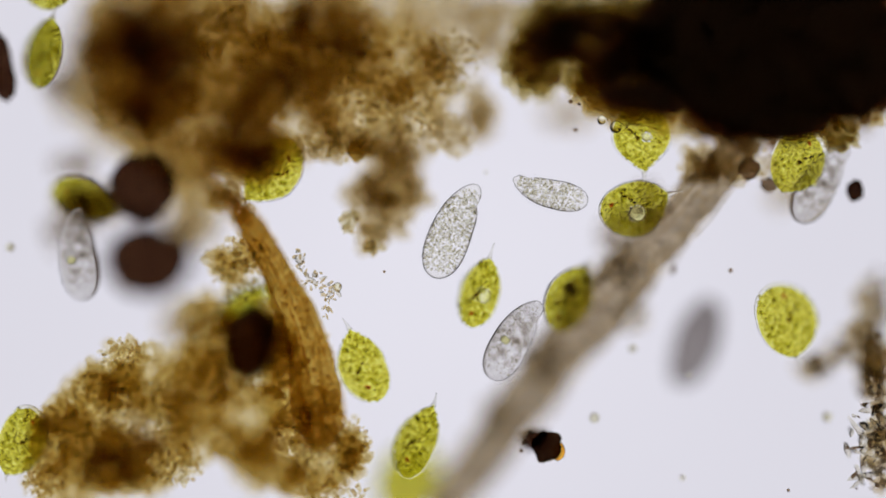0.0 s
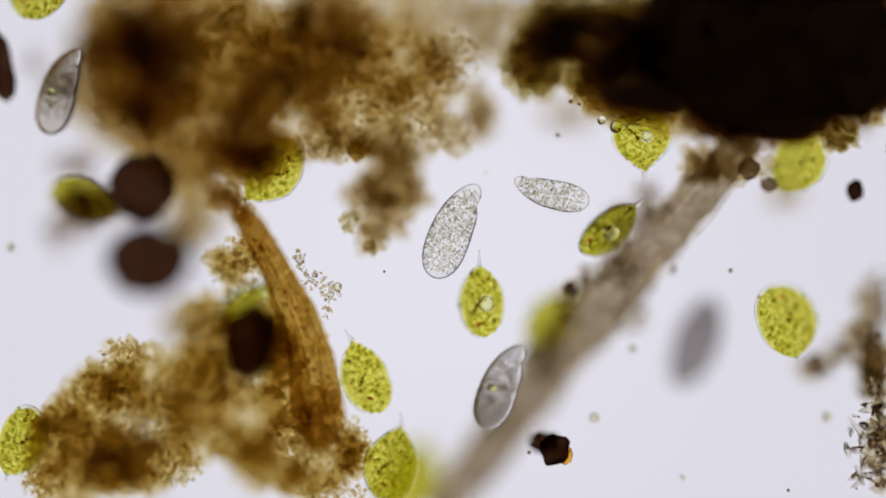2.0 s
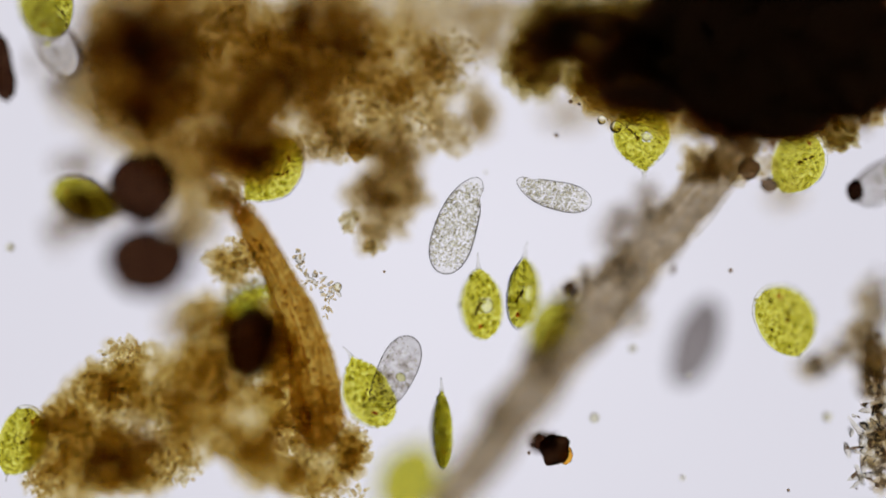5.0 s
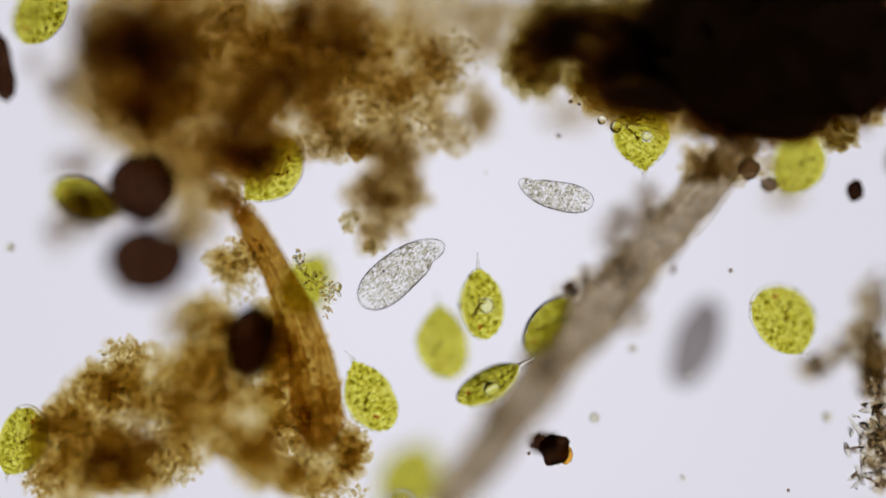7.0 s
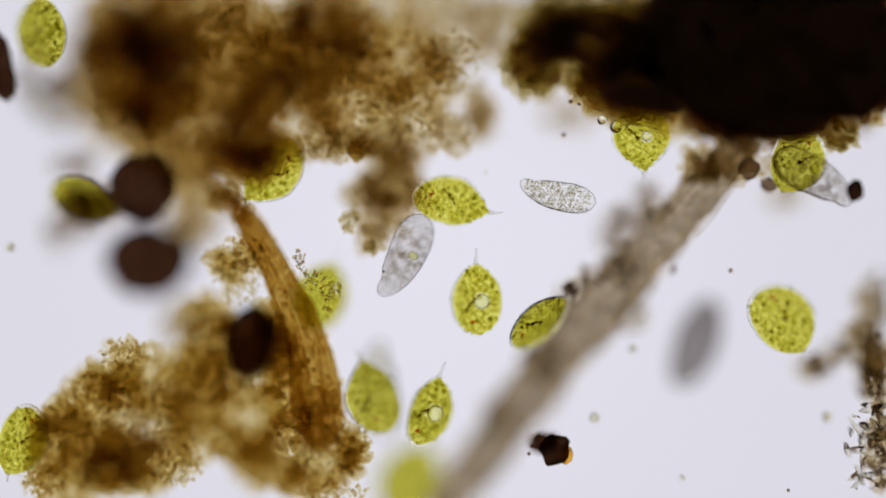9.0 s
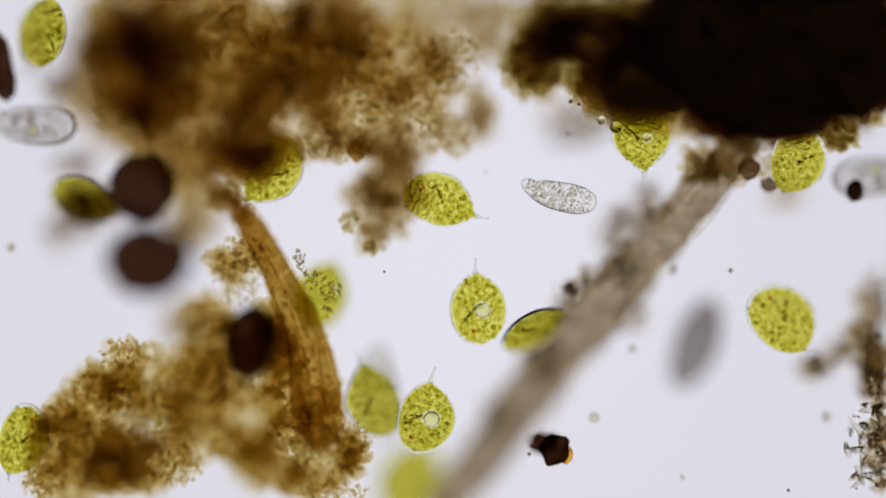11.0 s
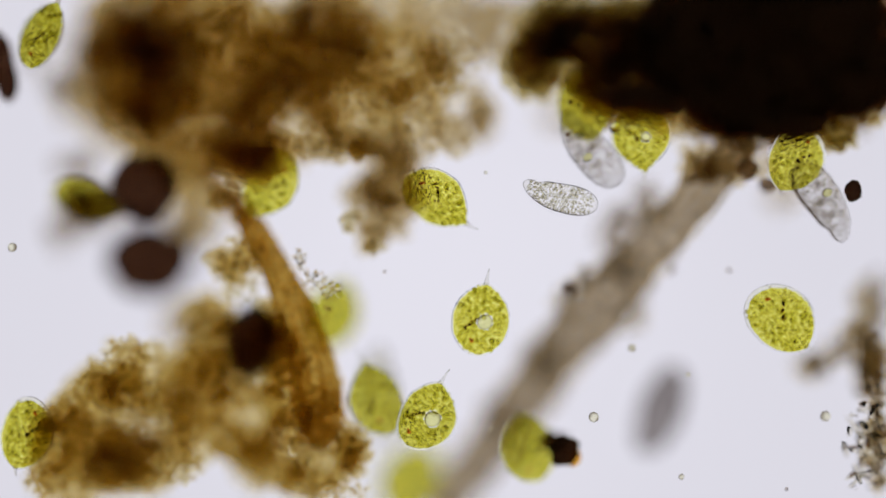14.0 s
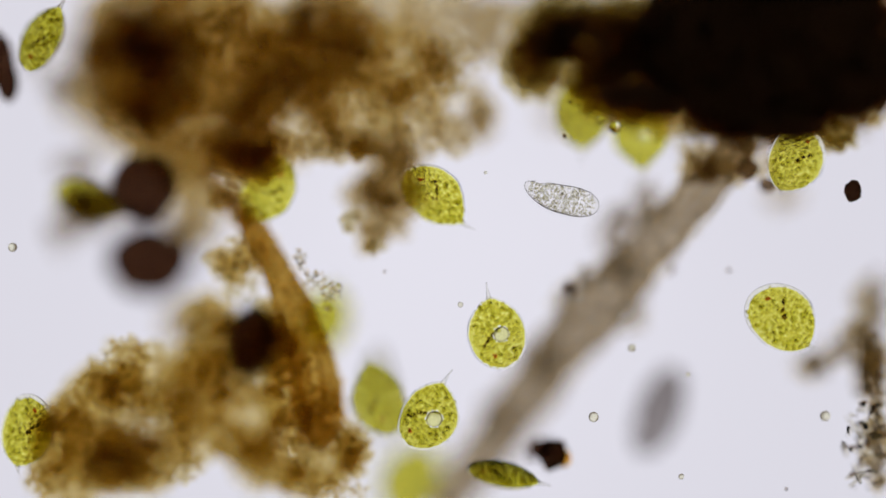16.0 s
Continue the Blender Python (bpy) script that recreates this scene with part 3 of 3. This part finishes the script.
floc("crystal_strip", "thin strip of small clear crystals", "crystals", PLATE,
     [(530, 460, 10, 22, 0, 5), (555, 495, 22, 16, 0, 5), (585, 515, 18, 18, 0, 5), (578, 545, 8, 22, 0, 5)], 6, 18, 15, grains=46, grain_material=CRYSTAL, grain_size=3.5, stretch=1.7)

dark_ball("dark brown rounded humus grain", 253, 330, 64, -80, 24, 1.0, None, 3, 0.2)
dark_ball("dark brown rounded humus grain", 264, 461, 85, -165, 22, 0.86, None, 3, 0.14)
dark_ball("black angular humus grain under a strand", 444, 606, 49, -85, 3, 1.42, None, 8, 0.25)
dark_ball("tiny black grain with amber rim", 1513, 338, 16, 30, 4, 1.3, INK, 4, 0.2)
SLIVER = dark_ball("dark sliver of debris", 3, 118, 23, -42, 5, 3.0, None, 2, 0.22)
SLIVER.rotation_euler.z = radians(10)
GRAIN_ROCK = dark_ball("small black angular grain with amber corner", 980, 797, 28, -4, 6, 0.95, INK, 5, 0.32)
bm_shoulder = blob(17, 0.5, 0.2, 3)
for v in bm_shoulder.verts:
    v.co = Vector((v.co.x * 0.024 - 0.018, v.co.y * 0.018 + 0.008, v.co.z * 0.014 - 0.045))
part("shoulder", bm_shoulder, SOOT, GRAIN_ROCK, "dark brown sunken shoulder")
bm_corner = blob(31, 0.3, 0.2, 2)
for v in bm_corner.verts:
    v.co = Vector((v.co.x * 0.011 + 0.021, v.co.y * 0.016 - 0.010, v.co.z * 0.009 + 0.002))
for x, y, r in ((-0.040, 0.006, 0.004), (-0.046, -0.008, 0.003), (-0.030, 0.022, 0.006)):
    bm_chip = blob(41 + x * 90, 0.9, 0.6, 2)
    for v in bm_chip.verts:
        v.co = Vector((x, y, 0)) + v.co * r
    part("chip", bm_chip, HUSK, GRAIN_ROCK, "small brown chip")
part("corner", bm_corner, RESIN, GRAIN_ROCK, "translucent amber corner")
dark_ball("small dark brown grain beside a fibre", 1327, 299, 19, -14, 9, 1.1, HUSK, 8, 0.4)
dark_ball("small dark brown grain beside a fibre", 1361, 327, 15, -24, 12, 0.9, HUSK, 7, 0.4)
dark_ball("orange-brown grain on the floc", 632, 266, 17, -20, 13, 1.2, AMBER, 0)
for x, y, z, r in ((1052, 740, 26, 9), (18, 438, 30, 8), (1065, 213, -4, 8), (1090, 225, -2, 11), (1464, 738, 36, 9), (1120, 617, 40, 7), (1220, 664, 28, 4), (1208, 846, 30, 5), (868, 760, 28, 3), (860, 305, 30, 3), (597, 508, 0, 8), (815, 540, 30, 5)):
    bead("small clear round bead in the water", x, y, z, r)
for x, y, z, r in ((680, 481, 0, 2.5), (1293, 479, -18, 4), (1010, 180, 4, 4), (1025, 185, 4, 3), (1395, 868, 6, 3)):
    bead("tiny dark speck adrift in the water", x, y, z, r, HUSK)

fibre("plant_fibre", "long straight grey-brown plant fibre", GREY,
      [(1325, 240, -40), (1235, 350, -50), (1145, 450, -75), (1082, 520, -95), (1012, 600, -120), (932, 705, -145), (860, 800, -165), (780, 905, -180)], [30, 38, 43, 49, 50, 45, 39, 34], 2, 16, 1600, 0.32)
floc("detritus_clump", "tiny dark clump stuck to a fibre", "detritus", HUSK, [(1008, 512, 14, 13, -35, 8), (1190, 480, 8, 8, -40, 6)], 6, 16, 22)
fibre("plant_strand", "curved amber-brown strand of plant tissue", AMBER,
      [(380, 316, -230), (412, 354, -120), (442, 398, -46), (494, 490, -28), (541, 600, -26), (560, 690, -30), (566, 748, -45), (568, 790, -80)], [10, 17, 23, 28, 37, 47, 44, 24], 4, 11, 1300, 0.12, BARK)
floc("detritus_crust", "brown crust of debris along a plant strand", "detritus", OCHRE,
     [(510, 650, 40, 75, -5, 20), (530, 765, 60, 40, -20, 25), (485, 585, 18, 35, -25, 20), (625, 800, 22, 40, -25, 20), (560, 720, 45, 40, 0, 15)], 19, 110, 27, grains=300, grain_size=5)
floc("detritus_crust", "ragged grey-brown debris stuck along a plant fibre", "detritus", GREY,
     [(1000, 535, 28, 40, -70, 15), (1040, 495, 30, 22, -60, 15), (1160, 375, 26, 22, -60, 15), (1255, 300, 40, 30, -45, 15), (1100, 470, 40, 45, -80, 20), (960, 640, 40, 50, -130, 20), (1120, 560, 30, 30, -95, 15), (880, 740, 30, 40, -150, 15)],
     11, 76, 28, grains=300, grain_material=BROWN, grain_size=7)
SPECK = bead("tiny dark speck adrift in the water", 1018, 229, 22, 4, HUSK)
bm_hair = tube([at(1290, 345, -10), at(1262, 385, -10), at(1232, 420, -10)], [0.0015, 0.0012, 0.0008], 6)
part("hair", bm_hair, CLEAR, thing("plant_hair", "fine clear hair beside a plant fibre", "plant hair"))

TEARDROP = green_cell(1, GREEN, 1.12, "yellow-green teardrop-shaped cell with a pointed clear tail", wide=0.049, tail=0.024, half=0.072)
BROAD = green_cell(3, GREEN, 0.78, "yellow-green broad leaf-shaped cell with a short clear tail", grain=0.0145)
SMOOTH = green_cell(9, OLIVE, 0.80, "olive-green broad leaf-shaped cell with a short clear tail", tail=0.024)
GRAINED = green_cell(5, OLIVE, 0.82, "olive-green leaf-shaped cell with one large round storage grain", tail=0.030, grain=0.0150)
ONION = green_cell(6, GREEN, 1.25, "yellow-green onion-shaped cell with a pointed clear tail", wide=0.054, tail=0.024, rim=0.92, grain=0.0085)
PALE_RIM = green_cell(7, GREEN, 0.66, "bright yellow-green oval cell with a wide clear rim", wide=0.053, tail=0.016, rim=0.925, shift=0.003, grain=0.005)
FAR = pose(0, 0, 0)
CELLS, CILIATES = {}, {}
for name, base in (("upper", ONION), ("wanderer", GRAINED), ("centre", BROAD), ("strand", TEARDROP), ("lower", TEARDROP), ("right", PALE_RIM), ("corner", PALE_RIM), ("hidden", TEARDROP),
                   ("shaded", SMOOTH), ("low_left", PALE_RIM), ("upper_left", SMOOTH), ("top_edge", SMOOTH), ("fibre_side", SMOOTH), ("behind", SMOOTH), ("blurred", SMOOTH), ("under_mass", SMOOTH)):
    CELLS[name] = copy_thing(base, FAR) if base in CELLS.values() else base
CELLS["right"].scale = (1.06, 1.06, 1.06)
CELLS["corner"].scale = (0.94, 0.94, 0.94)
CELLS["blurred"].scale = (1.2, 1.2, 1.2)
CILIATES["rest"] = ciliate(4, "colourless slipper-shaped cell filled with fine grey granules", CLEAR, 900, 0, 1, 0.091, 0.041)
CILIATES["small"] = ciliate(7, "small colourless oval cell speckled with fine granules", CLEAR, 480, 0, 1, 0.069, 0.028)
CILIATES["rover"] = ciliate(9, "smoky grey translucent oval cell with pale vacuoles", SMOKY, 120, 230, 1, 0.081, 0.037)
for name in ("left", "right"):
    CILIATES[name] = copy_thing(CILIATES["rover"], FAR)
ghost = thing("grey_body", "pale grey oval body with a smooth outline", "cell", place=at(1232, 605, -150))
bm = blob(3, 0.1, 0.03)
for v in bm.verts:
    v.co = Vector((v.co.x * 0.086, v.co.y * 0.041, v.co.z * 0.03))
part("body", bm, GHOST, ghost)


def motions():
    walk(CELLS["upper"], [(t, lie(*p)) for t, *p in [
        (0, 1138, 243, 2, -88, 10), (13, 1138, 243, 2, -88, 12), (14.5, 1139, 243, 7, -86, 10), (16, 1137, 240, -45, -88, 20)]])
    walk(CELLS["wanderer"], [(t, lie(*p)) for t, *p in [
        (0, 1123, 363, -2, 18, 15), (0.5, 1112, 372, -2, 25, 18), (1, 1104, 379, 1, 32, 22), (1.5, 1099, 385, 1, 38, 32), (2, 1077, 404, 2, 40, 55), (2.5, 1038, 420, 13, 38, 82), (3, 1012, 411, -60, 70, 42, 50), (3.2, 988, 366, -30, 110, 60), (3.5, 970, 357, -45, 130, 15), (3.7, 946, 382, -28, 85, 55), (3.9, 944, 427, -18, 68, 55), (4, 932, 440, -19, 60, 15), (4.2, 907, 443, -19, 75, 50), (5.2, 925, 540, -14, 85, 60), (6.3, 897, 629, -9, 80, 55), (6.5, 915, 655, -4, 75, 60), (6.7, 884, 661, 2, 50, 60), (7, 865, 678, 2, 30, 60), (7.3, 837, 695, 0, 24, 72), (7.5, 797, 693, -52, 10, 14, 40), (7.7, 759, 693, -4, 15, 50), (8, 762, 693, 2, 15, 80), (8.2, 759, 719, 2, 60, 60), (8.4, 764, 714, 2, 90, 80), (8.5, 770, 716, 2, 84, 82), (8.6, 772, 722, 2, 70, 70), (8.8, 768, 725, 2, 55, 60), (9, 758, 727, 2, 72, 45), (9.2, 750, 731, 2, 75, 15), (11.3, 748, 738, 2, 78, 8), (12.5, 746, 740, 2, 78, 5), (14.3, 753, 735, 24, 62, 12), (16, 755, 735, 24, 62, 8)]])
    walk(CELLS["centre"], [(t, lie(*p)) for t, *p in [
        (0, 850, 518, 2, 75, 49), (1.5, 856, 530, 2, 92, 43), (2.5, 850, 537, 2, 95, 39), (3.5, 850, 540, 2, 97, 38), (4.2, 852, 538, 2, 96, 41), (6.5, 853, 538, 2, 96, 49), (7, 853, 538, 2, 96, 41), (8, 852, 536, 2, 95, 35), (8.4, 852, 532, 2, 94, 39), (9, 845, 530, 2, 92, 29), (9.2, 862, 520, 2, 106, 57), (10.2, 852, 535, 2, 98, 26), (11.3, 846, 548, 2, 94, 11), (12.5, 842, 550, 2, 88, 4), (14.3, 856, 570, 24, 82, 4), (16, 880, 590, 24, 103, 4)]])
    walk(CELLS["strand"], [(t, lie(*p)) for t, *p in [
        (0, 645, 645, 2, 113, 30), (1.5, 648, 660, 2, 112, 32), (3.5, 652, 680, 2, 118, 30), (7, 657, 698, 2, 118, 28), (8, 660, 698, -9, 112, 28), (9, 663, 700, -35, 110, 16), (12.5, 666, 706, -38, 112, 12), (14.5, 670, 704, -22, 112, 8), (16, 674, 704, -26, 110, 6)]])
    walk(CELLS["lower"], [(t, lie(*p)) for t, *p in [
        (0, 742, 780, 1, 68, 45), (0.5, 744, 773, 1, 72, 48), (1, 730, 785, -9, 75, 25), (1.5, 706, 820, -19, 80, 15), (2, 698, 821, -19, 80, 15), (2.5, 702, 818, -14, 75, 22), (3, 718, 812, -9, 62, 28), (3.5, 725, 805, 1, 48, 30), (3.8, 727, 802, 1, 45, 40), (4, 740, 808, 2, 60, 60), (4.2, 756, 818, 2, 75, 75), (5.2, 785, 740, 2, 92, 80), (6.3, 791, 661, 2, 97, 75), (6.5, 785, 640, 1, 100, 65), (6.7, 788, 629, -19, 120, 60), (7, 788, 603, -55, 100, 15), (7.2, 769, 571, -50, 125, 45), (7.5, 780, 500, -40, 115, 70), (7.8, 797, 460, -22, 95, 30), (8, 782, 420, -14, 60, 5), (8.2, 779, 398, -4, 20, 15), (8.4, 785, 383, 1, -20, 20), (8.6, 788, 368, 2, -30, 28), (9, 800, 362, 2, -12, 30), (9.2, 798, 360, 2, -10, 28), (11.3, 777, 360, 1, -22, 18), (12.5, 775, 358, 1, -28, 18), (14.5, 770, 356, 10, -38, 18), (16, 768, 352, 10, -40, 18)]])
    walk(CELLS["right"], [(t, lie(*p)) for t, *p in [
        (0, 1388, 567, 17, -72, 20), (4, 1387, 568, 17, -68, 26), (7, 1383, 567, 17, -58, 18), (13.1, 1381, 568, 17, -45, 14), (14.3, 1383, 568, 24, -43, 10), (16, 1384, 567, 24, -42, 8)]])
    walk(CELLS["corner"], [(t, lie(*p)) for t, *p in [
        (0, 1408, 284, 1, -112, 15), (1.6, 1408, 284, 1, -114, 15), (2, 1410, 285, -38, -118, 18), (2.5, 1410, 285, -38, -118, 18), (3, 1408, 284, 1, -112, 15), (4.2, 1408, 284, 1, -110, 15), (6.3, 1410, 287, -42, -112, 18), (8, 1410, 287, -42, -112, 18),
        (8.5, 1408, 284, 1, -112, 15), (12.2, 1408, 284, 1, -110, 15), (12.6, 1410, 285, -42, -110, 15), (13.5, 1410, 284, -36, -110, 15), (14, 1408, 280, 24, -112, 10), (16, 1408, 280, 24, -112, 10)]])
    walk(CELLS["hidden"], [(t, lie(*p)) for t, *p in [
        (0, 477, 303, -15, -130, 10), (8, 477, 303, -15, -130, 10), (13, 476, 306, -15, -125, 10), (14.5, 468, 335, -15, -120, 15), (16, 466, 338, -15, -120, 15)]])
    walk(CELLS["shaded"], [(t, lie(*p)) for t, *p in [
        (0, 150, 357, -62, -20, 42), (13, 150, 357, -62, -20, 42), (16, 152, 358, -80, -20, 45)]])
    walk(CELLS["low_left"], [(t, lie(*p)) for t, *p in [
        (0, 35, 780, 4, -112, 28), (12, 36, 777, 4, -108, 25), (14.5, 40, 766, 16, -104, 22), (16, 40, 764, 16, -102, 22)]])
    walk(CELLS["upper_left"], [(t, lie(*p)) for t, *p in [
        (0, 80, 93, 24, 78, 68), (0.5, 86, 78, 24, 68, 70), (1, 62, 22, 24, 62, 40), (1.5, 20, -90, 24, 50, 35), (2, 10, -130, 24, 50, 35), (16, 10, -130, 24, 50, 35)]])
    walk(CELLS["top_edge"], [(t, lie(*p)) for t, *p in [
        (0, 88, -46, 24, 82, 20), (0.5, 90, -36, 24, 80, 20), (1, 92, 0, 24, 75, 25), (1.5, 84, -20, 24, 60, 25), (2, 74, -22, 24, 50, 30), (2.5, 82, -10, 24, 100, 30), (3.5, 84, -14, 24, 100, 30), (4.2, 84, -8, 24, 100, 30), (6.3, 84, 20, 24, 70, 40),
        (7, 75, 22, 24, 55, 45), (8, 74, 34, 24, 78, 40), (9, 76, 56, 24, 92, 45), (11.3, 78, 56, 24, 75, 52), (12.5, 75, 60, 24, 70, 60), (14.5, 72, 60, 24, 64, 66), (16, 73, 66, 24, 62, 66)]])
    walk(CELLS["fibre_side"], [(t, lie(*p)) for t, *p in [
        (0, 1010, 528, -40, 65, 35), (0.5, 1004, 530, -60, 65, 35), (1.5, 980, 568, -140, 55, 30), (4.2, 980, 570, -140, 55, 40), (5.2, 982, 575, -120, 55, 40), (6.7, 965, 580, -60, 55, 50), (7, 970, 575, -50, 55, 55), (7.5, 965, 566, -40, 42, 57), (9, 955, 570, -24, 42, 58), (9.2, 951, 565, -28, 42, 58), (11.3, 945, 584, -45, 28, 60), (12, 942, 584, -50, 25, 55), (12.2, 943, 592, -50, 42, 50), (12.5, 946, 606, -50, 62, 55), (13, 934, 621, -55, 62, 50), (13.3, 930, 648, -60, 62, 35), (13.7, 920, 727, -60, 75, 25), (14, 936, 793, -30, 105, 20), (14.5, 940, 806, 0, 125, 25), (15, 937, 816, 8, 118, 35), (15.5, 909, 836, 14, 62, 62), (16, 893, 844, 16, -12, 68)]])
    walk(CELLS["behind"], [(t, lie(*p)) for t, *p in [
        (0, 436, 540, -115, 35, 64), (4.2, 438, 538, -115, 35, 64), (6.3, 470, 522, -100, 40, 60), (7, 545, 506, -90, 60, 30), (8, 570, 525, -80, 70, 20), (13, 570, 522, -80, 70, 20),
        (14, 592, 555, -110, 70, 20), (16, 575, 565, -150, 70, 20)]])
    walk(CELLS["blurred"], [(t, lie(*p)) for t, *p in [
        (0, 728, 850, -190, 70, 15), (16, 732, 852, -190, 70, 15)]])
    walk(CELLS["under_mass"], [(t, lie(*p)) for t, *p in [
        (0, 1150, 110, -60, -60, 10), (10.5, 1130, 150, -60, -60, 10), (11.3, 1115, 205, -50, -70, 10), (11.6, 1108, 200, -45, -60, 10), (12.5, 1068, 180, -4, -80, 20), (14, 1034, 190, -18, -80, 20), (16, 1028, 202, -50, -85, 15)]])
    walk(CILIATES["rest"], [(t, lie(*p)) for t, *p in [
        (0, 800, 407, 2, 69), (4.2, 800, 407, 2, 69), (5.4, 815, 385, 2, 78), (6.3, 823, 356, 2, 88), (6.5, 798, 395, 2, 25), (6.7, 756, 430, 2, 40), (7, 708, 480, 2, 41), (7.2, 689, 507, 2, 47), (7.5, 673, 545, 2, 58), (7.7, 676, 555, 2, 65), (8, 669, 603, -4, 72), (8.2, 673, 642, -24, 80), (8.4, 672, 668, -60, 82), (9, 668, 690, -80, 95), (16, 670, 700, -90, 95)]])
    walk(CILIATES["small"], [(t, lie(*p)) for t, *p in [
        (0, 973, 343, 2, 168), (4, 978, 345, 2, 168), (9, 986, 347, 2, 170), (13, 990, 349, 2, 168), (14.3, 992, 350, 24, 168), (16, 994, 352, 24, 168)]])
    walk(CILIATES["rover"], [(t, lie(*p)) for t, *p in [
        (0, 907, 600, 1, 62), (0.5, 873, 668, -4, 60), (1, 850, 760, -110, 58), (1.5, 855, 780, -120, 62), (2, 884, 683, -14, 70), (2.5, 900, 593, 1, 80), (3, 912, 491, -9, 112), (3.2, 903, 508, -36, 140), (3.5, 888, 522, -56, 165), (3.7, 801, 630, -20, 222), (3.85, 750, 686, -6, 234), (4, 728, 719, 0, 242), (4.2, 716, 749, 0, 250), (5.2, 690, 640, -4, 240), (6.3, 650, 555, 1, 185), (6.5, 647, 555, 1, 248), (6.7, 700, 750, -14, 275), (7.2, 720, 960, -60, 280), (8, 725, 960, -40, 275), (8.4, 713, 808, -14, 272), (8.6, 702, 674, -4, 276), (8.8, 695, 555, -4, 284), (9, 718, 455, -4, 246), (9.2, 759, 449, 1, 215), (9.8, 900, 380, -60, 210), (10.6, 1010, 220, -140, 210), (11.6, 1055, 220, -140, 190), (11.8, 1030, 242, -135, 165), (12, 961, 274, -100, 180), (12.2, 905, 285, -110, 160), (12.5, 893, 312, -100, 140), (12.8, 944, 246, -30, 235), (13, 970, 241, -6, 200), (13.3, 1055, 264, -14, 172), (13.5, 1092, 272, -19, 210), (13.7, 1104, 277, -13, 246), (13.85, 1080, 272, -10, 190), (14, 1044, 265, -2, 132), (14.3, 968, 236, 12, 142), (14.5, 961, 235, 4, 155), (14.6, 985, 245, -40, 165), (14.8, 1070, 262, -60, 185), (15, 1120, 272, -60, 200), (15.3, 1172, 288, -30, 230), (15.5, 1187, 314, -2, 285), (16, 1250, 200, -150, 240)]])
    walk(CILIATES["left"], [(t, lie(*p)) for t, *p in [
        (0, 138, 452, -32, 98), (1, 134, 443, -32, 98), (1.5, 104, 318, -45, 80), (2, 105, 160, -26, 75), (2.5, 103, 121, -24, 85), (3, 108, 88, -24, 100), (3.5, 108, 68, -24, 108), (4, 106, 48, -26, 115), (4.2, 108, 22, -26, 118), (5.2, 85, 80, -60, 120), (6.3, 69, 113, -70, 120), (7, 160, 60, -150, 120), (9.5, 60, 200, -150, 150), (11, 55, 222, -40, 178), (11.3, 52, 226, -14, 180), (11.5, 62, 226, -14, 170), (11.8, 12, 206, -14, 165), (12.1, -110, 180, -14, 165), (16, -160, 160, -8, 165)]])
    walk(CILIATES["right"], [(t, lie(*p)) for t, *p in [
        (0, 1450, 322, -24, 62), (0.5, 1487, 351, -36, 38), (1, 1495, 332, -44, 50), (1.5, 1545, 280, -44, 45), (2, 1640, 230, -44, 40), (2.5, 1600, 240, -44, 60), (3, 1440, 330, -14, 65), (3.2, 1442, 345, -8, 58), (3.5, 1424, 386, 1, 42), (3.7, 1452, 373, -4, 41, 0, 62), (3.85, 1482, 346, -4, 40), (4, 1492, 322, -9, 38), (4.2, 1500, 340, -6, 30), (5.2, 1600, 300, -60, 30), (7, 1640, 260, -80, 30), (8.2, 1480, 270, -60, -20), (8.5, 1440, 302, -18, -40), (9, 1442, 312, -14, -28), (9.3, 1445, 314, -20, -20), (10.3, 1560, 310, -60, 0), (11.3, 1550, 312, -60, 8), (11.5, 1545, 312, -60, 15), (11.8, 1530, 305, -58, 55), (12, 1528, 296, -58, 78), (12.5, 1480, 290, -90, 20), (13.3, 1430, 290, -100, -30), (13.7, 1435, 318, -40, -45), (14, 1461, 354, 4, -54), (14.3, 1490, 354, 16, -34), (14.5, 1499, 355, 18, -25), (14.8, 1500, 345, 6, 0), (15, 1502, 339, -8, 14), (15.5, 1610, 285, -44, 28), (16, 1660, 280, -44, 30)]])
    walk(SPECK, [(t, lie(x, y, 22, 0)) for t, x, y in [(0, 1018, 229), (1.5, 992, 239), (3.5, 984, 238), (7, 989, 240), (12.5, 1008, 236), (16, 1000, 240)]])
    walk(GRAIN_ROCK, [(0, lie(968, 790, -10, 0)), (1.5, lie(982, 796, -6, -4)), (13, lie(982, 796, -6, 0)), (14.5, lie(1005, 802, -22, -14)), (16, lie(979, 806, -24, 6))])
    walk(ghost, [(0, lie(1232, 605, -150, 68)), (12.6, lie(1232, 607, -150, 68)), (13.3, lie(1190, 670, -150, 68)), (14, lie(1172, 725, -150, 68)), (16, lie(1168, 728, -150, 68))])


motions()
